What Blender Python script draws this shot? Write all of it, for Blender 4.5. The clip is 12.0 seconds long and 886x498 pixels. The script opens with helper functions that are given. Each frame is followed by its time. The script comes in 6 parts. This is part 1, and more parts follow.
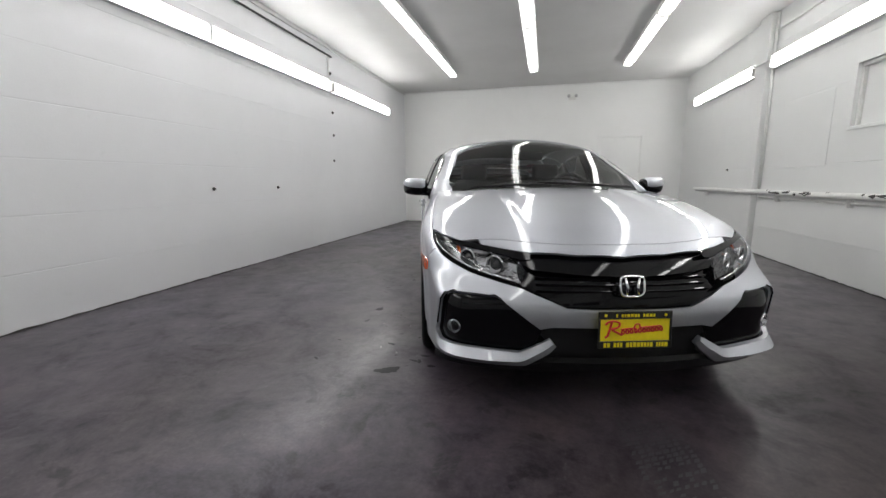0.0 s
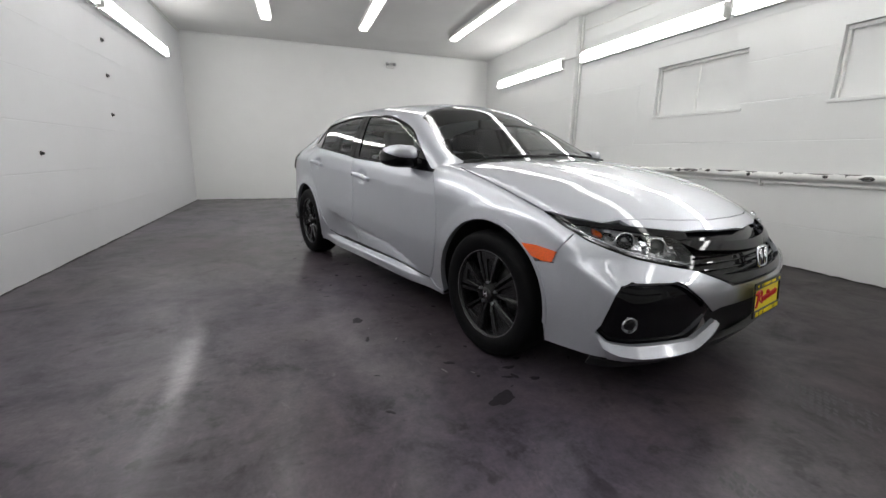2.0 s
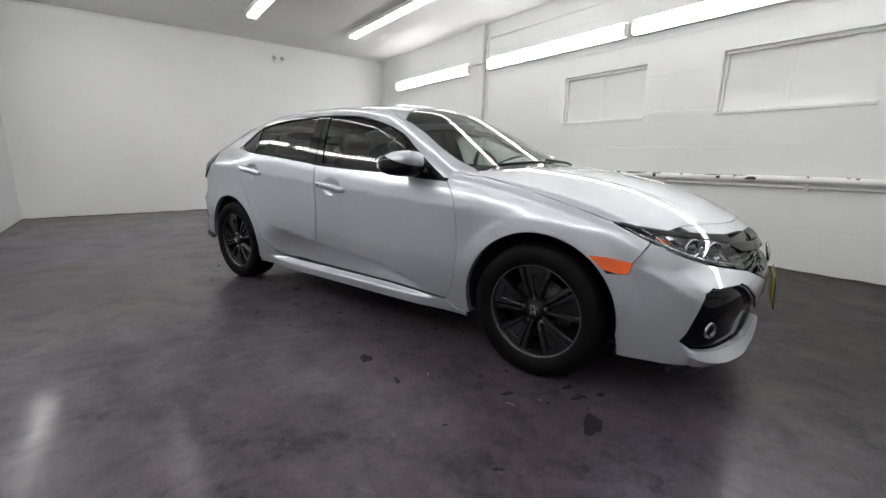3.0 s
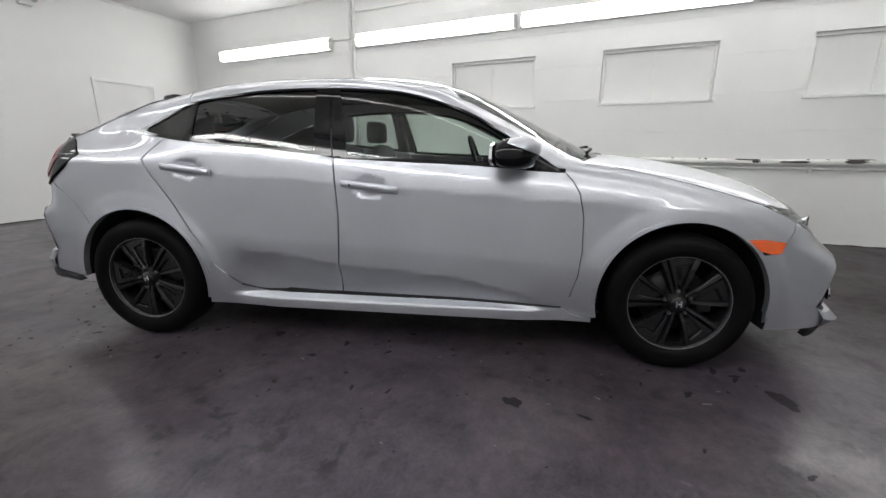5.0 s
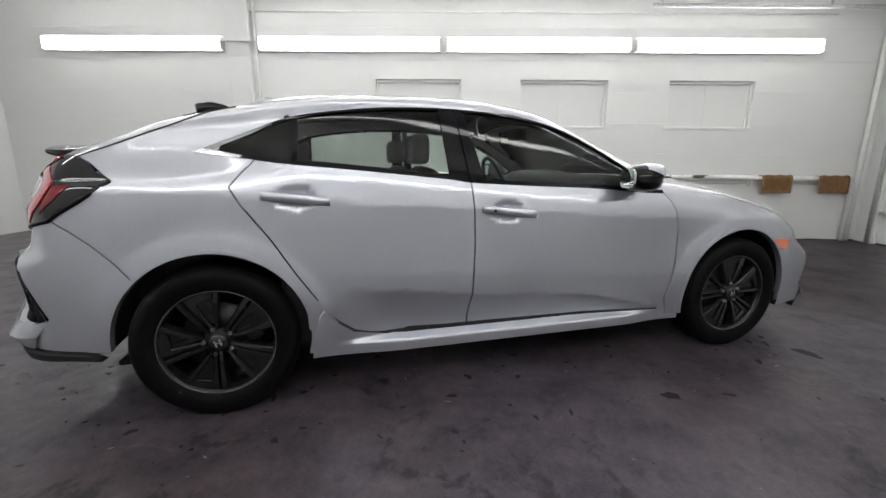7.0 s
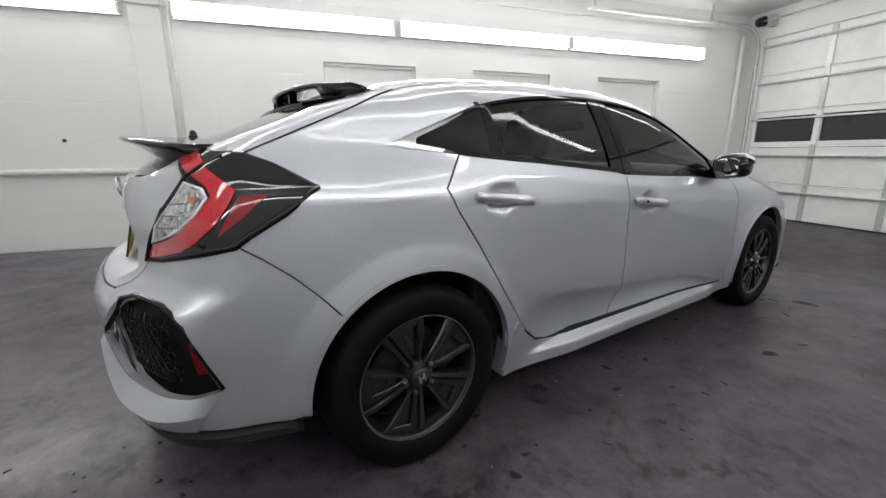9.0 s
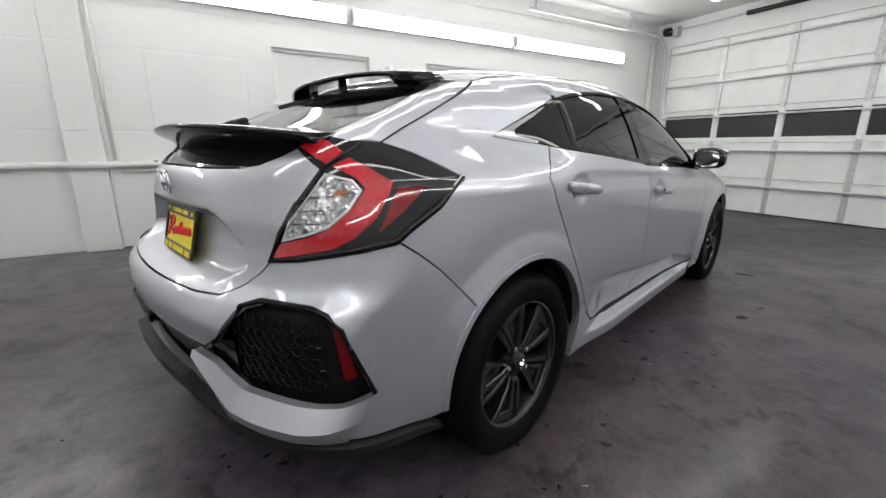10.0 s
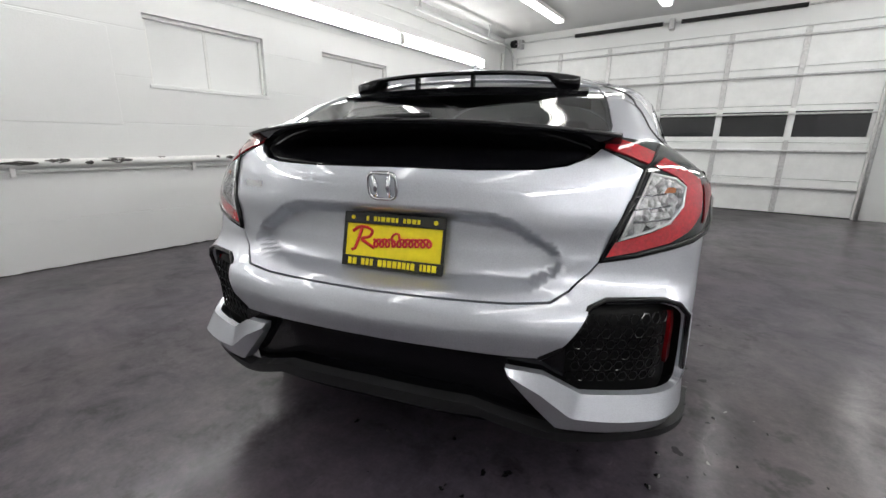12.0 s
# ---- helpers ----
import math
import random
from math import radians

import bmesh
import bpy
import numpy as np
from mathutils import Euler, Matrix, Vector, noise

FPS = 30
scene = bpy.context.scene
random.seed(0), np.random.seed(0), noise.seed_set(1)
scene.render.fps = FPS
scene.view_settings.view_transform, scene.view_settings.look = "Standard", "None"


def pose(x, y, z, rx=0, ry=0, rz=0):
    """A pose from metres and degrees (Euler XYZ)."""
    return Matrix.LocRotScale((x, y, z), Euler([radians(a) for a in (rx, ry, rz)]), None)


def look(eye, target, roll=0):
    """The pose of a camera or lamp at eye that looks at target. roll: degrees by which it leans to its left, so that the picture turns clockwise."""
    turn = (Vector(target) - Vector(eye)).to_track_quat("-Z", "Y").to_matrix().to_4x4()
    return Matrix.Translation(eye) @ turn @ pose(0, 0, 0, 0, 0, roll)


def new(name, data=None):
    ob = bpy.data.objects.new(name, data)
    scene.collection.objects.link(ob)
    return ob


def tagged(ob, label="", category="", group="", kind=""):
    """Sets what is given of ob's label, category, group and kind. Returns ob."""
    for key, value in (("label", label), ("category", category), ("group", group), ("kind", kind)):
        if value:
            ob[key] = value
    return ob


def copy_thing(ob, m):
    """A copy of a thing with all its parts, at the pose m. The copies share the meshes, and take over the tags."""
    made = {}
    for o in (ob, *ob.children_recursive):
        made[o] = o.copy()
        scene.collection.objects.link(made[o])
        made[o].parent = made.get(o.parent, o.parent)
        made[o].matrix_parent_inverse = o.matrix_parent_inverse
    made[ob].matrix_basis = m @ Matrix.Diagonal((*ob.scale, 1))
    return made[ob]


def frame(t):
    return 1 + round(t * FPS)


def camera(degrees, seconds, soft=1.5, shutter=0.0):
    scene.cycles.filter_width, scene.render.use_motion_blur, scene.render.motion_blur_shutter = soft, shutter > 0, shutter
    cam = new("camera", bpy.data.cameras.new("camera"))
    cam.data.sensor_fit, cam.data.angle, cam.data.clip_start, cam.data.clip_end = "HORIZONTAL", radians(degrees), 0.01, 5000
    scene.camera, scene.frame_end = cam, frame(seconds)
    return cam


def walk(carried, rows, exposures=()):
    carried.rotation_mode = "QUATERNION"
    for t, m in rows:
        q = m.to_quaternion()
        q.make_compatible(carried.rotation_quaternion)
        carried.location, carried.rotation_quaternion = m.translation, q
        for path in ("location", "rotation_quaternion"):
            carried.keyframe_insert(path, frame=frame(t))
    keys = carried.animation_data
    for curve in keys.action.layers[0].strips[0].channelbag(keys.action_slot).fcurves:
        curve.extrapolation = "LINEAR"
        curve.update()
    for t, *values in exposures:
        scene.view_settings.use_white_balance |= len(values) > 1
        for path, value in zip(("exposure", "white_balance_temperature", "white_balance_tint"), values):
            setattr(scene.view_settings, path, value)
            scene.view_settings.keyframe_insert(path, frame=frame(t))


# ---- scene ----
cam = camera(94.3, 12.0)
PATH = [
    (0, (0.248, -3.943, 1.029), (-0.224, -2.027, 0.704), -0.2),
    (0.5, (-0.151, -3.815, 0.986), (-0.309, -1.865, 0.573), 1.5),
    (1, (-0.567, -3.66, 0.987), (-0.359, -1.723, 0.533), 0.0),
    (1.5, (-0.954, -3.481, 0.989), (-0.454, -1.603, 0.517), 1.9),
    (2, (-1.335, -3.323, 1.0), (-0.68, -1.486, 0.555), 1.1),
    (2.5, (-1.624, -3.037, 1.005), (-0.676, -1.352, 0.493), 2.1),
    (3, (-1.911, -2.724, 1.015), (-0.724, -1.171, 0.589), 0.8),
    (3.2, (-2.011, -2.595, 1.023), (-0.759, -1.093, 0.603), 0.7),
    (4.8, (-2.488, -1.444, 1.014), (-0.748, -0.563, 0.571), 1.0),
    (5, (-2.503, -1.277, 1.011), (-0.732, -0.48, 0.533), 0.1),
    (5.5, (-2.594, -0.882, 1.01), (-0.728, -0.325, 0.559), 1.4),
    (6, (-2.663, -0.506, 1.013), (-0.759, -0.07, 0.585), 0.8),
    (6.5, (-2.731, -0.189, 1.038), (-0.803, 0.026, 0.554), 1.2),
    (7, (-2.776, 0.114, 1.057), (-0.82, 0.143, 0.641), 0.5),
    (7.2, (-2.761, 0.236, 1.052), (-0.804, 0.214, 0.64), 0.8),
    (8.8, (-2.489, 1.296, 1.08), (-0.632, 0.724, 0.606), 0.6),
    (9, (-2.444, 1.358, 1.066), (-0.586, 0.78, 0.607), -0.2),
    (9.5, (-2.343, 1.656, 1.071), (-0.58, 0.832, 0.606), -0.6),
    (10, (-2.217, 1.927, 1.056), (-0.527, 0.975, 0.571), 0.1),
    (10.5, (-2.052, 2.173, 1.068), (-0.474, 1.058, 0.552), 0.9),
    (11, (-1.888, 2.463, 1.079), (-0.517, 1.091, 0.59), 0.5),
    (11.5, (-1.66, 2.673, 1.055), (-0.417, 1.193, 0.54), -0.1),
    (12, (-1.39, 2.869, 1.062), (-0.266, 1.293, 0.559), 0.7),
]
walk(cam, [(t, look(eye, target, roll)) for t, eye, target, roll in PATH], [(0.0, -0.14), (3.0, -0.06), (7.0, 0.0), (10.5, 0.12), (12.0, 0.12)])


import functools

# ---- world and exposure: a closed room lit by its own fluorescent tubes ----
world = bpy.data.worlds.new("world")
scene.world = world
world.use_nodes = True
world.node_tree.nodes["Background"].inputs[0].default_value = (0.5, 0.52, 0.55, 1)
world.node_tree.nodes["Background"].inputs[1].default_value = 0.02
TUBE = 22.2


# ---- materials ----
def material(name, colour=(0.5, 0.5, 0.5), rough=0.5, metal=0.0, coat=0.0, spec=0.5):
    m = bpy.data.materials.new(name)
    m.use_nodes = True
    b = m.node_tree.nodes["Principled BSDF"]
    b.inputs["Base Color"].default_value = (*colour, 1)
    b.inputs["Roughness"].default_value = rough
    b.inputs["Metallic"].default_value = metal
    b.inputs["Coat Weight"].default_value = coat
    b.inputs["Coat Roughness"].default_value = 0.03
    b.inputs["Specular IOR Level"].default_value = spec
    return m, m.node_tree, b


def node(tree, kind, **inputs):
    n = tree.nodes.new(kind)
    for k, v in inputs.items():
        n.inputs[k.replace("_", " ")].default_value = v
    return n


def noise_tex(tree, scale, detail=4.0, rough=0.6, stretch=(1, 1, 1), source="Object", warp=0.0):
    co = tree.nodes.new("ShaderNodeTexCoord")
    mp = tree.nodes.new("ShaderNodeMapping")
    mp.inputs["Scale"].default_value = stretch
    tree.links.new(co.outputs[source], mp.inputs[0])
    n = node(tree, "ShaderNodeTexNoise", Scale=scale, Detail=detail, Roughness=rough, Distortion=warp)
    tree.links.new(mp.outputs[0], n.inputs["Vector"])
    return n


def ramp_node(tree, source, stops):
    r = tree.nodes.new("ShaderNodeValToRGB")
    while len(r.color_ramp.elements) < len(stops):
        r.color_ramp.elements.new(0.5)
    for e, (at, c) in zip(r.color_ramp.elements, stops):
        e.position = at
        e.color = (*c, 1) if not isinstance(c, (int, float)) else (c, c, c, 1)
    tree.links.new(source, r.inputs[0])
    return r


def mix_colour(tree, fac, a, b, mode="MIX"):
    n = tree.nodes.new("ShaderNodeMix")
    n.data_type, n.blend_type = "RGBA", mode
    for sock, v in ((n.inputs[0], fac), (n.inputs[6], a), (n.inputs[7], b)):
        if hasattr(v, "links"):
            tree.links.new(v, sock)
        elif isinstance(v, (int, float)):
            sock.default_value = v
        else:
            sock.default_value = (*v, 1)
    return n.outputs[2]


def bump(tree, bsdf, height, strength, distance=0.01, after=None):
    b = node(tree, "ShaderNodeBump", Strength=strength, Distance=distance)
    tree.links.new(height, b.inputs["Height"])
    if after is not None:
        tree.links.new(after.outputs[0], b.inputs["Normal"])
    tree.links.new(b.outputs[0], bsdf.inputs["Normal"])
    return b


def wall_material(name, block, turn, tint=(0.75, 0.757, 0.748)):
    """White paint over concrete blocks: faint joints, roller texture, scuffs and grime."""
    m, t, b = material(name, tint, 0.45)
    grime = noise_tex(t, 0.7, 5, 0.65)
    fine = noise_tex(t, 9, 6, 0.7)
    c1 = ramp_node(t, grime.outputs[0], [(0.30, tuple(v * 0.95 for v in tint)), (0.62, tint)])
    c2 = ramp_node(t, fine.outputs[0], [(0.22, (0.88, 0.88, 0.87)), (0.36, (1, 1, 1))])
    t.links.new(mix_colour(t, 0.55, c1.outputs[0], c2.outputs[0], "MULTIPLY"), b.inputs["Base Color"])
    grain = noise_tex(t, 60, 4, 0.6)
    last = bump(t, b, grain.outputs[0], 0.16, 0.004)
    if block:
        co = t.nodes.new("ShaderNodeTexCoord")
        mp = t.nodes.new("ShaderNodeMapping")
        mp.inputs["Rotation"].default_value = turn
        t.links.new(co.outputs["Object"], mp.inputs[0])
        wob = noise_tex(t, 1.3, 3)
        br = t.nodes.new("ShaderNodeTexBrick")
        br.inputs["Scale"].default_value = 1.0
        br.inputs["Brick Width"].default_value = 0.40
        br.inputs["Row Height"].default_value = 0.20
        br.inputs["Mortar Size"].default_value = 0.006
        br.inputs["Mortar Smooth"].default_value = 0.6
        br.inputs["Color1"].default_value = br.inputs["Color2"].default_value = (1, 1, 1, 1)
        br.inputs["Mortar"].default_value = (0, 0, 0, 1)
        t.links.new(mp.outputs[0], br.inputs["Vector"])
        patchy = ramp_node(t, wob.outputs[0], [(0.36, 0.35), (0.58, 1.0)])
        joint = mix_colour(t, patchy.outputs[0], (1, 1, 1), br.outputs["Color"])
        bump(t, b, joint, 0.45, 0.008, last)
    return m


WALL_X = wall_material("painted block wall along the room", True, (radians(90), 0, radians(90)))
WALL_L = wall_material("painted block wall, cooler", True, (radians(90), 0, radians(90)), (0.745, 0.75, 0.765))
WALL_Y = wall_material("painted plain wall", False, (radians(90), 0, 0))
# paler than WALL_Y: the end wall's extra light is put into its tint
WALL_N = wall_material("painted end wall, brightened", False, (radians(90), 0, 0), (0.80, 0.805, 0.795))
CEIL, _t, _b = material("ceiling paint", (0.66, 0.66, 0.65), 0.6)
_n = noise_tex(_t, 0.5, 4)
_t.links.new(ramp_node(_t, _n.outputs[0], [(0.3, (0.61, 0.61, 0.60)), (0.7, (0.71, 0.71, 0.70))]).outputs[0], _b.inputs["Base Color"])


def floor_material():
    """Grey floor paint on concrete: mottled with dirt, rubbed brown in places, with a damp film that dries in blotches."""
    m, t, b = material("worn grey floor paint", (0.07, 0.064, 0.074), 0.34)
    big = noise_tex(t, 0.42, 3, 0.55)
    mid = noise_tex(t, 2.6, 9, 0.74, warp=0.4)
    fine = noise_tex(t, 16.0, 6, 0.7)
    drag = noise_tex(t, 3.0, 6, 0.65, (1.0, 0.25, 1.0))
    grit = noise_tex(t, 70.0, 3, 0.6)
    base = ramp_node(t, big.outputs[0], [(0.32, (0.062, 0.056, 0.073)), (0.66, (0.057, 0.049, 0.052))])
    dirt = ramp_node(t, mid.outputs[0], [(0.30, (0.34, 0.32, 0.35)), (0.46, (0.88, 0.86, 0.92)), (0.74, (1.6, 1.44, 1.40))])
    c = mix_colour(t, 0.85, base.outputs[0], dirt.outputs[0], "MULTIPLY")
    rub = ramp_node(t, drag.outputs[0], [(0.28, (0.62, 0.60, 0.62)), (0.72, (1.28, 1.24, 1.22))])
    c = mix_colour(t, 0.65, c, rub.outputs[0], "MULTIPLY")
    mott = ramp_node(t, fine.outputs[0], [(0.25, (0.55, 0.54, 0.56)), (0.75, (1.36, 1.34, 1.32))])
    c = mix_colour(t, 0.75, c, mott.outputs[0], "MULTIPLY")
    pale = ramp_node(t, grit.outputs[0], [(0.30, (0.75, 0.75, 0.75)), (0.70, (1.25, 1.25, 1.25))])
    c = mix_colour(t, 0.6, c, pale.outputs[0], "MULTIPLY")
    # clustered dark spots and pale scrapes
    where = ramp_node(t, noise_tex(t, 1.5, 3, 0.6).outputs[0], [(0.44, 0.0), (0.58, 1.0)])
    spot = ramp_node(t, noise_tex(t, 7.5, 5, 0.62, warp=0.3).outputs[0], [(0.36, (0.36, 0.35, 0.36)), (0.45, (1, 1, 1))])
    c = mix_colour(t, where.outputs[0], c, mix_colour(t, 1.0, c, spot.outputs[0], "MULTIPLY"))
    scrape = ramp_node(t, noise_tex(t, 11.0, 7, 0.75, (1.0, 0.35, 1.0), warp=1.2).outputs[0], [(0.62, (0, 0, 0)), (0.74, (0.05, 0.047, 0.047))])
    c = mix_colour(t, 1.0, c, scrape.outputs[0], "ADD")
    # darker and browner towards the south-east, at the end by the overhead door
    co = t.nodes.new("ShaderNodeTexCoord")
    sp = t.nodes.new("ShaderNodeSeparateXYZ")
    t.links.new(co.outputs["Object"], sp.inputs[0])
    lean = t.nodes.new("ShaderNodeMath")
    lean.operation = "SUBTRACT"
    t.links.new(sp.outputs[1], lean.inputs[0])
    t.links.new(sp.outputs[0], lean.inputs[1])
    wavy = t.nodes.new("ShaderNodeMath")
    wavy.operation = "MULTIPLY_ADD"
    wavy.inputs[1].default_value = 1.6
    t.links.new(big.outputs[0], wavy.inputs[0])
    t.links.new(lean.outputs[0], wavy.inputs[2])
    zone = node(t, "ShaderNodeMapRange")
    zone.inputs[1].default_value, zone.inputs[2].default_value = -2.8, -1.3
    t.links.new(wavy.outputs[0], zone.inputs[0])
    corner_tone = ramp_node(t, zone.outputs[0], [(0.0, (0.46, 0.42, 0.39)), (1.0, (1, 1, 1))])
    c = mix_colour(t, 1.0, c, corner_tone.outputs[0], "MULTIPLY")
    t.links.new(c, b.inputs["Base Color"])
    t.links.new(ramp_node(t, mid.outputs[0], [(0.2, 0.40), (0.8, 0.28)]).outputs[0], b.inputs["Roughness"])
    dry = node(t, "ShaderNodeMapRange")
    dry.inputs[3].default_value = 0.3
    t.links.new(zone.outputs[0], dry.inputs[0])
    less = t.nodes.new("ShaderNodeMath")
    less.operation = "MULTIPLY"
    t.links.new(ramp_node(t, mid.outputs[0], [(0.30, 0.14), (0.50, 0.28), (0.70, 0.38)]).outputs[0], less.inputs[0])
    t.links.new(dry.outputs[0], less.inputs[1])
    t.links.new(less.outputs[0], b.inputs["Specular IOR Level"])
    film = noise_tex(t, 1.1, 10, 0.78, (1.0, 0.6, 1.0), warp=0.6)
    dry = node(t, "ShaderNodeMapRange")
    dry.inputs[3].default_value = 0.15
    t.links.new(zone.outputs[0], dry.inputs[0])
    less = t.nodes.new("ShaderNodeMath")
    less.operation = "MULTIPLY"
    t.links.new(ramp_node(t, film.outputs[0], [(0.43, 0.0), (0.55, 0.30), (0.66, 0.85)]).outputs[0], less.inputs[0])
    t.links.new(dry.outputs[0], less.inputs[1])
    t.links.new(less.outputs[0], b.inputs["Coat Weight"])
    drip = noise_tex(t, 22.0, 6, 0.7, warp=0.4)
    t.links.new(ramp_node(t, drip.outputs[0], [(0.40, 0.09), (0.60, 0.035)]).outputs[0], b.inputs["Coat Roughness"])
    ripple = node(t, "ShaderNodeBump", Strength=0.10, Distance=0.006)
    t.links.new(drip.outputs[0], ripple.inputs["Height"])
    t.links.new(ripple.outputs[0], b.inputs["Coat Normal"])
    b.inputs["Coat IOR"].default_value = 1.33
    bump(t, b, fine.outputs[0], 0.12, 0.006)
    return m


FLOOR = floor_material()


def simple(name, colour, rough, metal=0.0, coat=0.0, grain=0.0, scale=40, spread=0.25, spec=0.5):
    m, t, b = material(name, colour, rough, metal, coat, spec)
    if grain:
        n = noise_tex(t, scale, 5, 0.65)
        t.links.new(ramp_node(t, n.outputs[0], [(0.3, tuple(v * (1 - spread) for v in colour)), (0.7, tuple(min(v * (1 + spread), 1) for v in colour))]).outputs[0], b.inputs["Base Color"])
        bump(t, b, n.outputs[0], grain, 0.003)
    return m


def paint_material():
    """Silver metallic under clear coat: fine bright flakes and a faint film of dust."""
    m, t, b = material("silver metallic paint", (0.45, 0.465, 0.507), 0.42, 0.80, 1.0)
    b.inputs["Coat Roughness"].default_value = 0.02
    b.inputs["Coat IOR"].default_value = 1.65
    film = noise_tex(t, 2.5, 4, 0.55)
    flake = noise_tex(t, 420.0, 2, 0.6)
    tone = ramp_node(t, film.outputs[0], [(0.3, (0.44, 0.455, 0.497)), (0.7, (0.472, 0.487, 0.528))])
    spark = ramp_node(t, flake.outputs[0], [(0.30, (0.74, 0.74, 0.74)), (0.70, (1.26, 1.26, 1.26))])
    t.links.new(mix_colour(t, 0.45, tone.outputs[0], spark.outputs[0], "MULTIPLY"), b.inputs["Base Color"])
    t.links.new(ramp_node(t, film.outputs[0], [(0.3, 0.40), (0.7, 0.44)]).outputs[0], b.inputs["Roughness"])
    return m


def facet_material():
    """The silvered pressed facets behind a clear lamp lens."""
    m, t, b = material("silvered lamp facets", (0.8, 0.8, 0.8), 0.2, 0.55)
    co = t.nodes.new("ShaderNodeTexCoord")
    v = node(t, "ShaderNodeTexVoronoi", Scale=62.0)
    t.links.new(co.outputs["Object"], v.inputs["Vector"])
    t.links.new(ramp_node(t, v.outputs["Color"], [(0.15, 0.28), (0.45, 0.80), (0.8, 0.95)]).outputs[0], b.inputs["Base Color"])
    bump(t, b, v.outputs["Distance"], 0.6, 0.02)
    return m


def pane_material(name, tint, gloss_rough=0.0):
    """A thin pane: tinted see-through with a Fresnel mirror on it."""
    m = bpy.data.materials.new(name)
    m.use_nodes = True
    t = m.node_tree
    t.nodes.remove(t.nodes["Principled BSDF"])
    out = t.nodes["Material Output"]
    see = node(t, "ShaderNodeBsdfTransparent", Color=(*tint, 1))
    shine = node(t, "ShaderNodeBsdfGlossy", Color=(1, 1, 1, 1), Roughness=gloss_rough)
    fres = node(t, "ShaderNodeFresnel", IOR=1.45)
    mix = t.nodes.new("ShaderNodeMixShader")
    t.links.new(fres.outputs[0], mix.inputs[0])
    t.links.new(see.outputs[0], mix.inputs[1])
    t.links.new(shine.outputs[0], mix.inputs[2])
    t.links.new(mix.outputs[0], out.inputs[0])
    return m


def glow_material(name, colour, strength):
    m, t, b = material(name, (0.9, 0.9, 0.9), 0.4)
    b.inputs["Emission Color"].default_value = (*colour, 1)
    b.inputs["Emission Strength"].default_value = strength
    return m


PAINT = paint_material()
GLOSS = simple("gloss black plastic", (0.004, 0.004, 0.005), 0.05, spec=0.24)
MATTE = simple("textured black plastic", (0.012, 0.012, 0.013), 0.5, grain=0.15, scale=300, spec=0.25)
RUBBER = simple("tyre rubber", (0.0035, 0.0035, 0.004), 0.6, grain=0.2, scale=120, spec=0.08)
RIM = simple("satin black alloy", (0.010, 0.010, 0.011), 0.24, 0.0, 0.0, grain=0.02, scale=200, spec=0.45)
RIM_DEEP = simple("dull black barrel", (0.004, 0.004, 0.004), 0.5, spec=0.2)
RIM_EDGE = simple("worn alloy edge", (0.32, 0.32, 0.33), 0.25, 0.95, grain=0.05, scale=60)
STEEL = simple("brushed steel", (0.42, 0.42, 0.43), 0.32, 1.0, grain=0.05, scale=80)
CHROME = simple("chrome", (0.82, 0.83, 0.85), 0.06, 1.0)
REFLECT = facet_material()
WHITELENS = simple("white light guide", (0.62, 0.62, 0.63), 0.2, 0.0, 0.5)
SATIN = simple("satin silver trim", (0.40, 0.40, 0.42), 0.2, 0.8)
LAMPBACK = simple("grey lamp housing", (0.48, 0.48, 0.49), 0.18, 0.85, grain=0.1, scale=30)
DEEPBLACK = simple("unlit black mesh plastic", (0.005, 0.005, 0.005), 0.6, spec=0.15)
LAMPMETAL = simple("lamp bowl metal", (0.62, 0.63, 0.65), 0.14, 1.0, grain=0.05, scale=60)
DARKLENS = simple("dark projector lens", (0.02, 0.02, 0.025), 0.03, 0.0, 1.0)
CLOTH = simple("dark grey seat cloth", (0.022, 0.022, 0.024), 0.85, grain=0.3, scale=260)
TRIMGREY = simple("dark cabin lining", (0.022, 0.022, 0.022), 0.6, grain=0.1, scale=200)
WINDSCREEN = pane_material("clear windscreen", (0.74, 0.80, 0.77))
DOORGLASS = pane_material("lightly tinted door glass", (0.66, 0.73, 0.69))
DARKGLASS = pane_material("tinted rear glass", (0.58, 0.63, 0.60))
LENS = pane_material("clear lamp lens", (0.95, 0.95, 0.96))
RED = simple("red lamp lens", (0.40, 0.006, 0.014), 0.08, 0.0, 1.0, grain=0.02, scale=120, spread=0.3)
REDDARK = simple("dark red reflector", (0.16, 0.003, 0.006), 0.08, 0.0, 0.2, grain=0.05, scale=260)
SMOKE = simple("smoked lamp cover", (0.009, 0.009, 0.010), 0.04, spec=0.6)
DARKPANE = simple("nearly black fixed glass", (0.005, 0.005, 0.005), 0.02, spec=0.3)
BULB = simple("dull amber bulb", (0.45, 0.13, 0.03), 0.3, 0.0, 0.5)
AMBER = simple("amber lens", (0.72, 0.095, 0.004), 0.18, 0.0, 1.0, grain=0.1, scale=180)
MIRROR = simple("mirror glass", (0.85, 0.87, 0.88), 0.01, 1.0)
YELLOW = simple("yellow plate", (0.80, 0.66, 0.010), 0.42, grain=0.03, scale=60, spread=0.06)
INKRED = simple("red print", (0.55, 0.015, 0.02), 0.4)
FRAMEBLACK = simple("black plate frame", (0.012, 0.012, 0.012), 0.35)
WHITEMETAL = simple("white enamel", (0.74, 0.74, 0.72), 0.4, grain=0.03, scale=30, spread=0.06)
PIPEWHITE = simple("chipped white pipe paint", (0.74, 0.74, 0.72), 0.45, grain=0.2, scale=14, spread=0.08)
GALV = simple("galvanised steel", (0.52, 0.52, 0.52), 0.42, 0.5, grain=0.1, scale=30)
